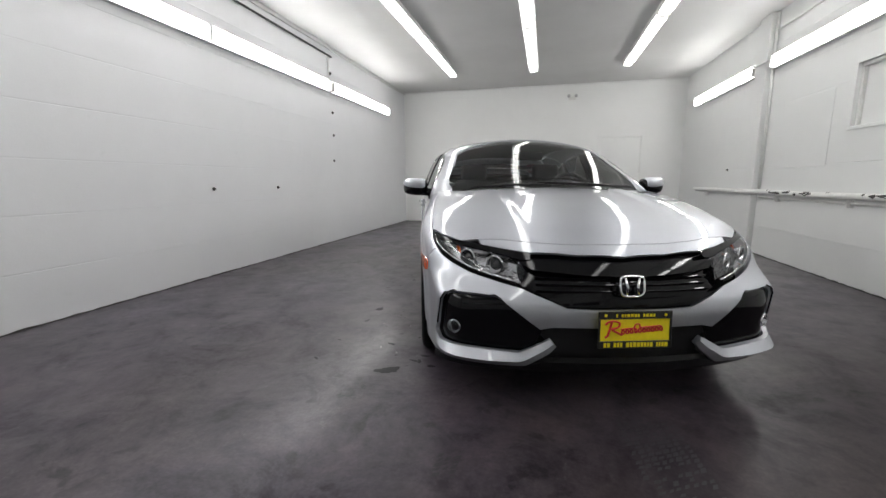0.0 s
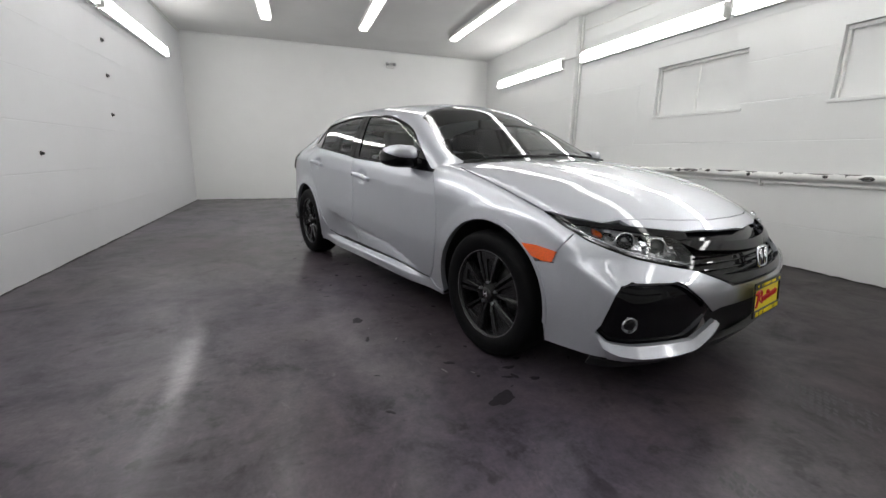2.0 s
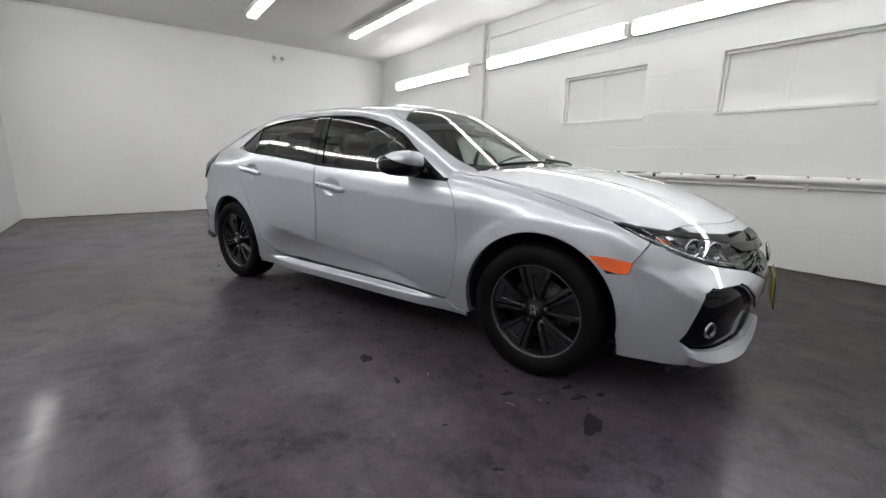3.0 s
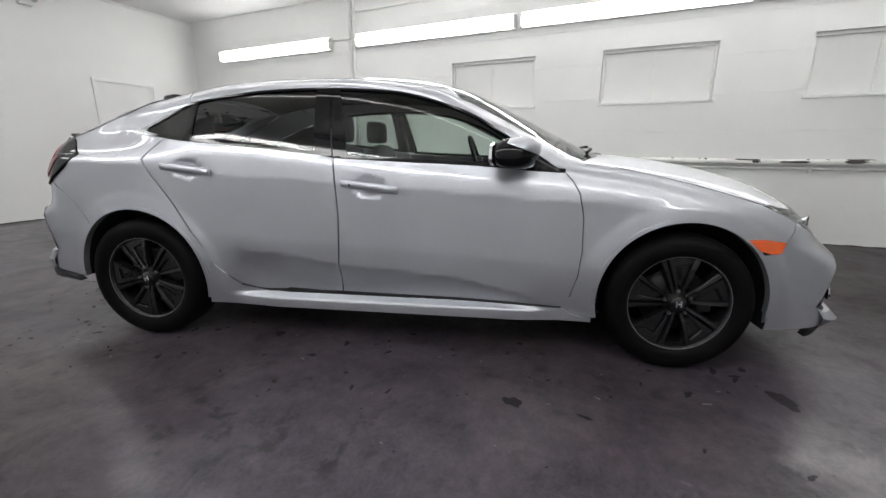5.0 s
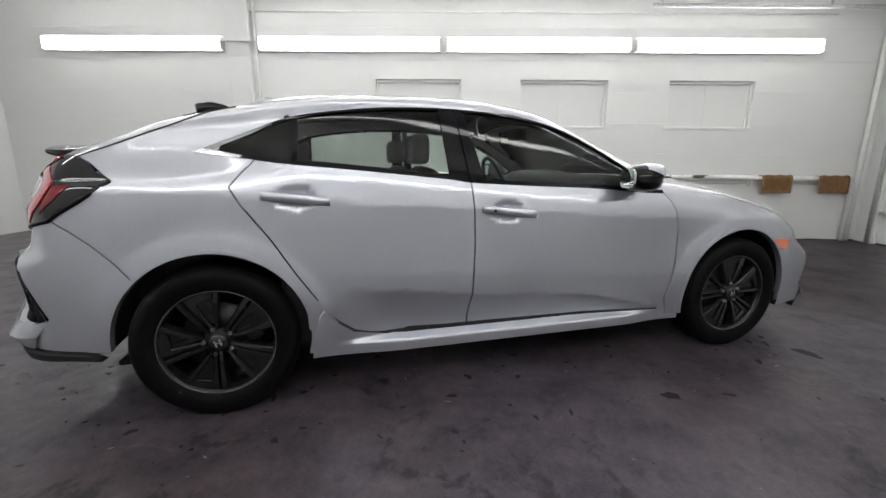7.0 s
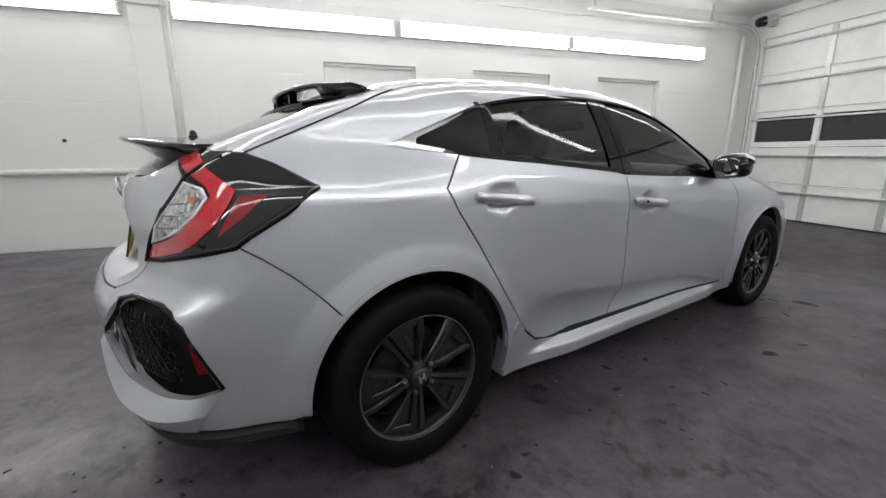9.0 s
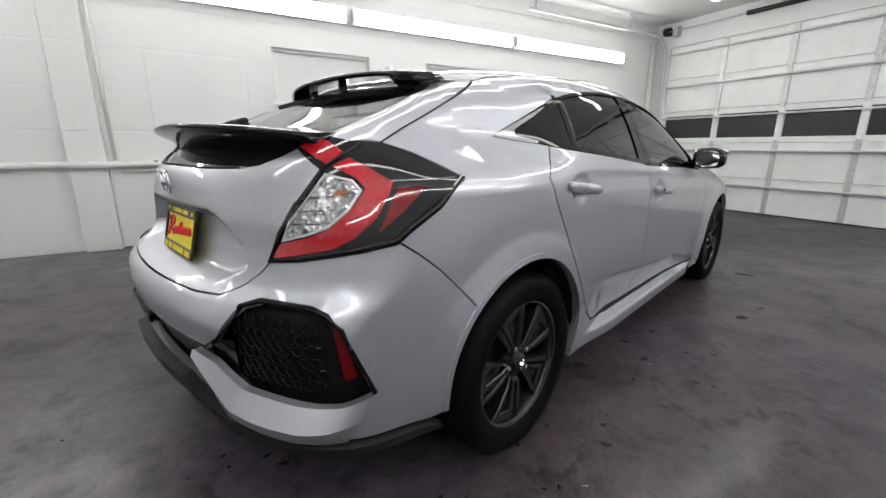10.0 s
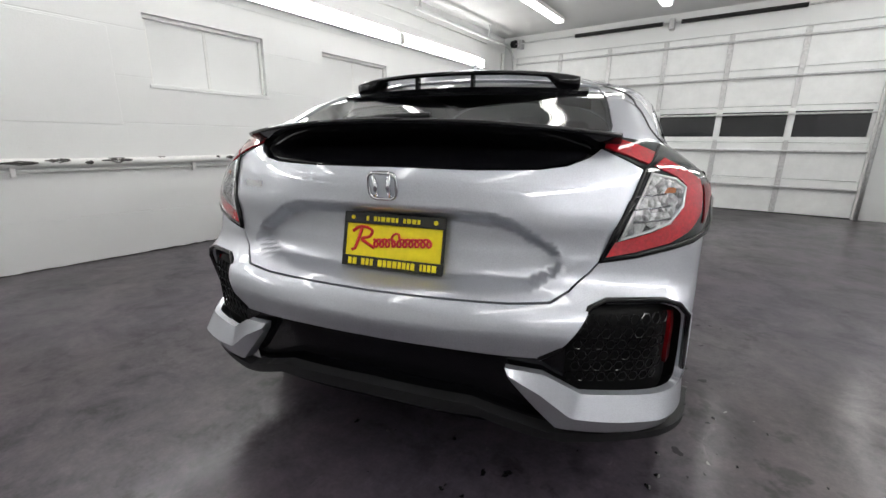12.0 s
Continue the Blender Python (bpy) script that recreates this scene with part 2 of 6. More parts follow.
DOORWHITE = simple("white door panel", (0.76, 0.77, 0.76), 0.45, grain=0.06, scale=6, spread=0.06)
DARKSTEEL = simple("oiled spring steel", (0.02, 0.02, 0.02), 0.45, 0.4, grain=0.2, scale=90)
WATER = simple("standing water on the floor", (0.016, 0.015, 0.018), 0.03, spec=0.6)
NIGHT = simple("night behind the panes", (0.010, 0.010, 0.012), 0.12, 0.0, 0.6)
BROWN = simple("brown wrapping paper", (0.30, 0.17, 0.075), 0.8, grain=0.35, scale=25)
STAIN = simple("oily floor stain", (0.018, 0.016, 0.019), 0.55, grain=0.2, scale=50, spec=0.18)
SCUFF = simple("bare concrete fleck", (0.20, 0.19, 0.19), 0.6, grain=0.2, scale=60)
TREAD = simple("faint rubber print", (0.028, 0.026, 0.030), 0.45, grain=0.2, scale=50, spec=0.30)
GREASE = simple("dark wall grime", (0.03, 0.027, 0.025), 0.6, grain=0.2, scale=60)
TUBES = glow_material("fluorescent tube", (1.0, 0.995, 0.985), TUBE)
TUBES_TOP = glow_material("ceiling fluorescent tube", (1.0, 0.995, 0.985), TUBE * 0.38)


# ---- mesh helpers ----
def mesh_of(name, bm, mat=None, smooth=False):
    me = bpy.data.meshes.new(name)
    bm.normal_update()
    bm.to_mesh(me)
    bm.free()
    if smooth:
        me.polygons.foreach_set("use_smooth", [True] * len(me.polygons))
    if mat:
        me.materials.append(mat)
    return me


def part(name, bm, mat, parent=None, label="", smooth=False, at=None):
    """One mesh object from a bmesh or a mesh, under a thing or a part."""
    me = bm if isinstance(bm, bpy.types.Mesh) else mesh_of(name, bm, mat, smooth)
    ob = new(name, me)
    if parent is not None:
        ob.parent = parent
    if at is not None:
        ob.matrix_basis = at
    return tagged(ob, label)


def thing(name, label, category, m=None, group="", kind=""):
    ob = new(name)
    ob.empty_display_size = 0.1
    if m is not None:
        ob.matrix_basis = m
    return tagged(ob, label, category, group, kind)


def box(lo, hi, bevel=0.0, seg=2, bm=None):
    bm = bm or bmesh.new()
    lo, hi = Vector(lo), Vector(hi)
    made = bmesh.ops.create_cube(bm, size=1.0, matrix=Matrix.LocRotScale((lo + hi) / 2, None, hi - lo))
    if bevel:
        edges = list({e for v in made["verts"] for e in v.link_edges})
        bmesh.ops.bevel(bm, geom=edges, offset=bevel, segments=seg, profile=0.5, affect="EDGES")
    return bm


def tube(points, r, sides=10, bm=None, closed=False, caps=True):
    """A round bar along points."""
    bm = bm or bmesh.new()
    pts = [Vector(p) for p in points]
    n, rings, up = len(pts), [], None
    for i, p in enumerate(pts):
        a, b = (pts[(i - 1) % n], pts[(i + 1) % n]) if closed else (pts[max(i - 1, 0)], pts[min(i + 1, n - 1)])
        d = (b - a).normalized()
        if up is None:
            up = d.orthogonal().normalized()
        up = (up - d * up.dot(d)).normalized()
        side = d.cross(up)
        rr = r[i] if isinstance(r, (list, tuple)) else r
        rings.append([bm.verts.new(p + (up * math.cos(k * 2 * math.pi / sides) + side * math.sin(k * 2 * math.pi / sides)) * rr) for k in range(sides)])
    for i in range(n if closed else n - 1):
        a, b = rings[i], rings[(i + 1) % n]
        for k in range(sides):
            bm.faces.new((a[k], a[(k + 1) % sides], b[(k + 1) % sides], b[k]))
    if caps and not closed:
        bm.faces.new(rings[0][::-1])
        bm.faces.new(rings[-1])
    return bm


def lathe(profile, seg=48, axis="X", bm=None, closed=False):
    """Turn a profile of (along, radius) round an axis."""
    bm = bm or bmesh.new()
    rings = []
    for a, r in profile:
        ring = []
        for k in range(seg):
            c, s = math.cos(2 * math.pi * k / seg) * r, math.sin(2 * math.pi * k / seg) * r
            ring.append(bm.verts.new({"X": (a, c, s), "Y": (c, a, s), "Z": (c, s, a)}[axis]))
        rings.append(ring)
    pairs = list(zip(rings, rings[1:])) + ([(rings[-1], rings[0])] if closed else [])
    for a, b in pairs:
        for k in range(seg):
            bm.faces.new((a[k], a[(k + 1) % seg], b[(k + 1) % seg], b[k]))
    bmesh.ops.recalc_face_normals(bm, faces=bm.faces)
    return bm


def slab(outline, depth, bm=None):
    """A flat outline of 3D points thickened by the vector depth."""
    bm = bm or bmesh.new()
    f = bm.faces.new([bm.verts.new(p) for p in outline])
    made = bmesh.ops.extrude_face_region(bm, geom=[f])
    bmesh.ops.translate(bm, verts=[v for v in made["geom"] if isinstance(v, bmesh.types.BMVert)], vec=depth)
    bmesh.ops.recalc_face_normals(bm, faces=bm.faces)
    return bm


# ---- the room ----
X_R, X_L, Y_B, Y_G, Z_C, THICK = 3.17, -3.29, 6.38, -5.72, 3.22, 0.2
WINDOWS = [(-0.02, 1.14), (-2.02, -0.83), (-3.99, -2.84)]
WIN_Z = (1.55, 2.15)
DOOR_X, DOOR_H = (-2.83, 2.87), 2.80


def structure(name, bm, mat, label, category, smooth=False):
    return tagged(part(name, bm, mat, None, label, smooth), label, category, kind="structure")


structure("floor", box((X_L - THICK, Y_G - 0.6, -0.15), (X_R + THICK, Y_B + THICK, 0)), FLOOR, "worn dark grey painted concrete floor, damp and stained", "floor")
structure("ceiling", box((X_L - THICK, Y_G - 0.6, Z_C), (X_R + THICK, Y_B + THICK, Z_C + 0.15)), CEIL, "smooth off-white painted ceiling", "ceiling")
structure("wall_west", box((X_L - THICK, Y_G - 0.6, 0), (X_L, Y_B + THICK, Z_C)), WALL_L, "white painted concrete block wall with a few dark marks", "wall")
structure("wall_north", box((X_L, Y_B, 0), (X_R, Y_B + THICK, Z_C)), WALL_N, "plain white painted end wall", "wall")
# east wall with three blocked window openings
bm = bmesh.new()
ys = [Y_G - 0.6] + sorted(v for w in WINDOWS for v in w) + [Y_B + THICK]
for a, b in zip(ys[::2], ys[1::2]):
    box((X_R, a, 0), (X_R + THICK, b, Z_C), bm=bm)
for a, b in WINDOWS:
    box((X_R, a, 0), (X_R + THICK, b, WIN_Z[0]), bm=bm)
    box((X_R, a, WIN_Z[1]), (X_R + THICK, b, Z_C), bm=bm)
structure("wall_east", bm, WALL_X, "white painted concrete block wall with blocked windows", "wall")
# south wall round the garage door
bm = box((X_L, Y_G - 0.25, 0), (DOOR_X[0], Y_G, Z_C))
box((DOOR_X[1], Y_G - 0.25, 0), (X_R, Y_G, Z_C), bm=bm)
box((DOOR_X[0], Y_G - 0.25, DOOR_H), (DOOR_X[1], Y_G, Z_C), bm=bm)
structure("wall_south", bm, WALL_Y, "white painted wall round the overhead door", "wall")
structure("pilaster", box((X_R - 0.085, 2.80, 0), (X_R - 0.003, 3.10, Z_C), 0.008), WALL_X, "white painted pilaster on the block wall", "pilaster")
structure("curb", box((X_R - 0.012, Y_G, 0.0), (X_R, 2.797, 0.84), 0.004), WALL_X, "thicker white painted lower part of the block wall", "wall base")

for k, (a, b) in enumerate(WINDOWS):
    w = tagged(thing(f"window_{k + 1}", "window opening boarded over and painted white", "window", kind="structure"), kind="structure")
    part("window_panel", box((X_R + 0.075, a, WIN_Z[0]), (X_R + 0.11, b, WIN_Z[1])), WALL_Y, w)
    mid = a + (b - a) * 0.52
    part("mullion", box((X_R + 0.072, mid - 0.012, WIN_Z[0] + 0.01), (X_R + 0.075, mid + 0.014, WIN_Z[1] - 0.03), 0.003), WHITEMETAL, w)
    part("head", box((X_R + 0.035, a + 0.004, WIN_Z[1] - 0.035), (X_R + 0.075, b - 0.004, WIN_Z[1] - 0.002), 0.004), WHITEMETAL, w)
    for y in (a + 0.004, b - 0.030):
        part("jamb", box((X_R + 0.04, y, WIN_Z[0] + 0.003), (X_R + 0.074, y + 0.026, WIN_Z[1] - 0.038), 0.004), WHITEMETAL, w)
    part("window_sill", box((X_R - 0.012, a - 0.02, WIN_Z[0] - 0.035), (X_R + 0.074, b + 0.02, WIN_Z[0] + 0.002), 0.006), WALL_Y, w)


# ---- fluorescent fittings ----
def strip_light(length, tubes):
    """A two-tube-long strip fitting along y: tray, end caps, two lit diffusers. Its back is at z = 0, it shines towards -z."""
    lamp = thing("strip_light", "white fluorescent strip light with two lit diffusers", "light")
    tray = box((-0.092, -length / 2, -0.032), (0.092, length / 2, 0), 0.006)
    for s in (-1, 1):
        slab([(s * 0.082, -length / 2, -0.030), (s * 0.092, -length / 2, -0.030), (s * 0.092, -length / 2, -0.060), (s * 0.088, -length / 2, -0.060)], (0, length, 0), tray)
    part("tray", tray, WHITEMETAL, lamp)
    for s in (-1, 1):
        lo, hi = sorted((s * 0.012, s * (length / 2 - 0.03)))
        part("diffuser", box((-0.056, lo, -0.092), (0.056, hi, -0.037), 0.026, 4), tubes, lamp, "lit frosted diffuser", True)
        y = s * (length / 2 - 0.015)
        part("end_cap", box((-0.075, y - 0.013, -0.095), (0.075, y + 0.013, -0.02), 0.006), WHITEMETAL, lamp)
    part("joint", box((-0.05, -0.010, -0.075), (0.05, 0.010, -0.036), 0.003), GALV, lamp)
    return lamp


def place_lights(group, label, spans, at, tubes=TUBES):
    first = None
    for a, b in spans:
        m = at((a + b) / 2)
        if first is None:
            first = strip_light(b - a, tubes)
            first.matrix_basis = m
            tagged(first, label, "light", group)
        else:
            copy_thing(first, m)


EAST = [(3.17, 5.62), (0.25, 2.70), (-2.26, 0.19), (-4.76, -2.31)]
WEST = [(2.58, 5.12), (-0.02, 2.46), (-2.54, -0.07), (-5.05, -2.58)]
TOP = [(2.32, 4.74), (-0.08, 2.28), (-2.48, -0.12), (-4.86, -2.52)]
place_lights("lights along the east wall", "lit fluorescent strip light high on the white block wall", EAST, lambda y: pose(X_R, y, 2.575, 0, 90, 0))
place_lights("lights along the west wall", "lit fluorescent strip light high on the long white wall", WEST, lambda y: pose(X_L, y, 2.575, 0, -90, 0))
for x in (-1.66, -0.05, 1.66):
    place_lights("lights on the ceiling", "lit fluorescent strip light in a row on the ceiling", TOP, lambda y, x=x: pose(x, y, Z_C), TUBES_TOP)


# ---- the car's outer form: a smooth solid from a side, a top, a front and a rear surface ----
@functools.lru_cache(None)
def knot_table(knots):
    k = np.array(knots, float)
    return k[:, 0], k[:, 1], np.gradient(k[:, 1], k[:, 0])


def curve(v, *knots):
    """Smooth curve through (v, value) knots."""
    xs, ys, d = knot_table(knots)
    v = np.minimum(np.maximum(v, xs[0]), xs[-1])
    i = np.minimum(np.searchsorted(xs[1:-1], v, side="right"), len(xs) - 2)
    h = xs[i + 1] - xs[i]
    s = (v - xs[i]) / h
    return ((2 * s**3 - 3 * s**2 + 1) * ys[i] + (s**3 - 2 * s**2 + s) * h * d[i]
            + (3 * s**2 - 2 * s**3) * ys[i + 1] + (s**3 - s**2) * h * d[i + 1])


def line(v, *knots):
    xs, ys, _ = knot_table(knots)
    return np.interp(v, xs, ys)


def ramp(v, a, b):
    s = np.minimum(np.maximum((v - a) / (b - a), 0), 1)
    return s * s * (3 - 2 * s)


def soft_max(a, b, k):
    h = np.maximum(k - np.abs(a - b), 0) / k
    return np.maximum(a, b) + h * h * k * 0.25


def kink(v, k):
    """max(v, 0) with a small radius."""
    return 0.5 * (v + np.sqrt(v * v + k * k))


HUB_F, HUB_R, HUB_Z, HUB_X = -1.35, 1.35, 0.322, 0.868
ARCH = 0.370


def side_w(y, z):
    w = curve(y, (-2.4, 0.70), (-2.1, 0.795), (-1.7, 0.868), (-1.35, 0.892), (-0.9, 0.886), (0, 0.886), (0.9, 0.892),
              (1.35, 0.897), (1.7, 0.872), (2.0, 0.812), (2.4, 0.70))
    fold = line(y, (-1.9, 0.72), (-1.35, 0.76), (-0.9, 0.775), (0.3, 0.853), (0.9, 0.885), (1.7, 0.965), (2.2, 0.99))
    shoulder = curve(y, (-2.1, 0.73), (-1.3, 0.785), (-0.9, 0.838), (-0.4, 0.875), (0.25, 0.930), (0.73, 0.978), (1.24, 0.992), (1.6, 0.995), (2.1, 1.0))
    belt = curve(y, (-2.1, 0.80), (-1.3, 0.86), (-0.815, 0.906), (-0.4, 0.935), (0.26, 0.968), (0.74, 1.019), (1.23, 1.068), (2.1, 1.10))
    w = w - 0.16 * kink(z - fold, 0.004) - 0.27 * kink(z - shoulder, 0.014) + 0.12 * kink(z - belt, 0.012) * (1 - ramp(y, 0.8, 1.25)) - 0.47 * np.maximum(z - belt, 0) ** 2
    under = np.minimum(kink(fold - z, 0.004), 0.30)
    w = w + (0.13 * under**2 - 0.028 * under) * (1 - ramp(np.abs(y), 0.8, 1.3))
    w = w - 0.24 * np.clip(y - 1.0, 0, 0.5) * ramp(z, 0.93, 1.12)
    low = line(y, (-0.9, 0.25), (-0.76, 0.30), (-0.35, 0.397), (0.25, 0.444), (0.82, 0.515), (0.95, 0.4))
    fade = ramp(y, -0.85, -0.6) * (1 - ramp(y, 0.55, 0.9))
    w = w - 0.066 * np.tanh(kink(low - z, 0.004) * 9.5) * fade * ramp(z, 0.250, 0.279)
    w = w - 0.10 * kink(0.45 - z, 0.05) * (1 - fade) * (1 - ramp(np.abs(y), 0.9, 1.2))
    for hy, hz in ((0.085, 0.833), (1.015, 0.908)):
        w = w - 0.019 * np.exp(-((((y - hy) / 0.074) ** 2 + ((z - hz) / 0.042) ** 2) ** 3))
    for hub in (HUB_F, HUB_R):
        r = np.hypot(y - hub, z - HUB_Z)
        w = w + (0.010 * np.exp(-(((r - ARCH) / 0.07) ** 2)) + 0.0035 * (1 - ramp(r, ARCH + 0.060, ARCH + 0.105))) * ramp(z, 0.15, 0.4)
    return w


def top_z(x, y):
    ye = y - 0.38 * x * x * (1 - ramp(y, 0.0, 0.6)) + 0.15 * x * x * ramp(y, 0.6, 1.2)
    z = curve(ye, (-2.35, 0.50), (-2.17, 0.665), (-2.10, 0.722), (-1.95, 0.805), (-1.7, 0.888), (-1.4, 0.95), (-1.2, 0.975), (-1.05, 0.988))
    g = curve(ye, (-1.2, 0.925), (-1.05, 0.995), (-0.9, 1.07), (-0.7, 1.172), (-0.5, 1.272), (-0.36, 1.336), (-0.2, 1.378), (0, 1.406), (0.2, 1.416),
              (0.45, 1.418), (0.8, 1.411), (1.1, 1.382), (1.3, 1.336), (1.5, 1.265), (1.7, 1.180), (1.95, 1.085), (2.3, 0.92))
    z = np.where(ye < -1.07, z, g)
    bulge = 0.010 * ramp(np.abs(x), 0.36, 0.44) * (1 - ramp(np.abs(x), 0.44, 0.75)) * ramp(ye, -2.1, -1.6) * (1 - ramp(ye, -1.2, -1.05))
    k = line(y, (-2, 0.05), (-1.2, 0.06), (-0.7, 0.05), (-0.2, 0.14), (0, 0.17), (1.0, 0.18), (1.25, 0.16), (1.55, 0.03), (2.1, 0.03))
    return z - k * x * x + bulge


def front_y(x, z):
    y0 = curve(z, (0.10, -2.08), (0.18, -2.15), (0.25, -2.195), (0.35, -2.21), (0.47, -2.222), (0.55, -2.205), (0.62, -2.185), (0.70, -2.14), (0.76, -2.07), (0.9, -1.8))
    ax = np.abs(x)
    return y0 + (0.22 + 0.18 * ramp(z, 0.50, 0.62)) * ax**2 + 0.10 * ax**6


def rear_y(x, z):
    y0 = curve(z, (0.10, 2.06), (0.2, 2.13), (0.3, 2.20), (0.45, 2.230), (0.55, 2.240), (0.615, 2.246), (0.66, 2.225), (0.71, 2.162), (0.78, 2.135), (0.9, 2.125), (1.0, 2.105), (1.05, 2.08), (1.12, 2.02))
    ax = np.abs(x)
    over = line(ax, (0, 0.893), (0.29, 0.890), (0.36, 0.870), (0.47, 0.80), (0.50, 0.74)) - z
    under = z - line(ax, (0, 0.676), (0.40, 0.690), (0.50, 0.74))
    y0 = y0 - 0.045 * ramp(over, 0, 0.040) * ramp(under, 0, 0.030)
    return y0 - (0.20 + 0.09 * ramp(z, 0.85, 1.0)) * ax**2 - 0.17 * ax**4


def form(p):
    """Signed distance-like value at points (n, 3): negative inside."""
    x, y, z = p[:, 0], p[:, 1], p[:, 2]
    side = (np.abs(x) - side_w(y, z)) * 0.95
    top = (z - top_z(x, y)) * np.where(y > -0.1, 0.93, 0.90)
    front = (front_y(x, z) - y) * 0.93
    rear = (y - rear_y(x, z)) * 0.93
    f = soft_max(side, top, 0.07)
    return soft_max(soft_max(f, front, 0.08), rear, 0.07)


AXIS_F, AXIS_R = -1.0, 1.1


def chart_ray(chart, uv):
    """Start and direction of the rays that lay chart points on the car's skin."""
    u, v, o = uv[:, 0], uv[:, 1], np.zeros(len(uv))
    if chart == "side":
        return np.c_[o - 1.5, u, v], np.c_[o + 1, o, o], 1.45
    if chart == "top":
        return np.c_[u, v, o + 1.7], np.c_[o, o, o - 1], 1.4
    s = -1 if chart == "front" else 1
    d = np.c_[-np.sin(u), s * np.cos(u), o]
    a = np.c_[o, o + (AXIS_F if s < 0 else AXIS_R), v]
    return a + d * 1.7, -d, 1.69


def to_chart(chart, p):
    p = np.asarray(p, float)
    if chart == "side":
        return p[:, 1:3]
    if chart == "top":
        return p[:, 0:2]
    if chart == "front":
        return np.c_[np.arctan2(-p[:, 0], -(p[:, 1] - AXIS_F)), p[:, 2]]
    return np.c_[np.arctan2(-p[:, 0], p[:, 1] - AXIS_R), p[:, 2]]


def project(chart, uv, level=0.0):
    o, d, far = chart_ray(chart, np.asarray(uv, float))
    n, steps = len(o), 44
    lo, hi, found = np.zeros(n), np.full(n, far), np.zeros(n, bool)
    best, best_s = np.full(n, 9.0), np.zeros(n)
    last = np.zeros(n)
    for s in np.linspace(0, far, steps):
        f = form(o + d * s) - level
        hit = (f < 0) & ~found
        lo[hit], hi[hit] = last[hit], s
        found |= hit
        nearer = ~found & (f < best)
        best[nearer], best_s[nearer] = f[nearer], s
        last[:] = s
        if found.all():
            break
    for _ in range(20):
        m = (lo + hi) / 2
        inside = form(o + d * m[:, None]) < level
        hi, lo = np.where(inside, m, hi), np.where(inside, lo, m)
    s = np.where(found, hi, best_s)
    return o + d * s[:, None]


def gradient(p):
    e = 0.002
    g = np.stack([form(p + e * np.eye(3)[k]) - form(p - e * np.eye(3)[k]) for k in range(3)], 1)
    return g / np.maximum(np.linalg.norm(g, axis=1), 1e-9)[:, None]


def spline(points, n=6):
    """Dense points on a smooth curve through the given ones."""
    p = np.asarray(points, float)
    q = np.vstack([2 * p[0] - p[1], p, 2 * p[-1] - p[-2]])
    out = []
    for i in range(1, len(q) - 2):
        a, b, c, d = q[i - 1], q[i], q[i + 1], q[i + 2]
        for s in np.arange(n) / n:
            out.append(0.5 * (2 * b + (c - a) * s + (2 * a - 5 * b + 4 * c - d) * s**2 + (3 * b - a - 3 * c + d) * s**3))
    return np.array(out + [p[-1]])


def side(points, smooth=False):
    """Points (y, z) seen from the side, laid on the skin."""
    return project("side", spline(points) if smooth else np.asarray(points, float))


def above(points, smooth=False):
    return project("top", spline(points) if smooth else np.asarray(points, float))


def mirrored(p):
    q = np.array(p)
    q[:, 0] *= -1
    return q[::-1]


def tidy(loop, step, gap):
    """Resample a closed 2D loop and draw it in by gap."""
    loop = np.asarray(loop, float)
    keep = [0]
    for i in range(1, len(loop)):
        if np.linalg.norm(loop[i] - loop[keep[-1]]) > 1e-4:
            keep.append(i)
    loop = loop[keep]
    if np.linalg.norm(loop[0] - loop[-1]) < 1e-4:
        loop = loop[:-1]
    a = loop
    b = np.roll(loop, -1, 0)
    if np.sum(a[:, 0] * b[:, 1] - b[:, 0] * a[:, 1]) < 0:
        loop = loop[::-1]
    if gap:
        e = np.roll(loop, -1, 0) - loop
        e /= np.linalg.norm(e, axis=1)[:, None]
        nrm = np.c_[-e[:, 1], e[:, 0]]
        m = nrm + np.roll(nrm, 1, 0)
        m /= np.maximum(np.sum(m * m, 1) / 2, 0.6)[:, None]
        loop = loop + m * gap
    out = []
    for p, q in zip(loop, np.roll(loop, -1, 0)):
        n = max(1, int(np.linalg.norm(q - p) / step))
        out += [p + (q - p) * k / n for k in range(n)]
    return np.array(out)


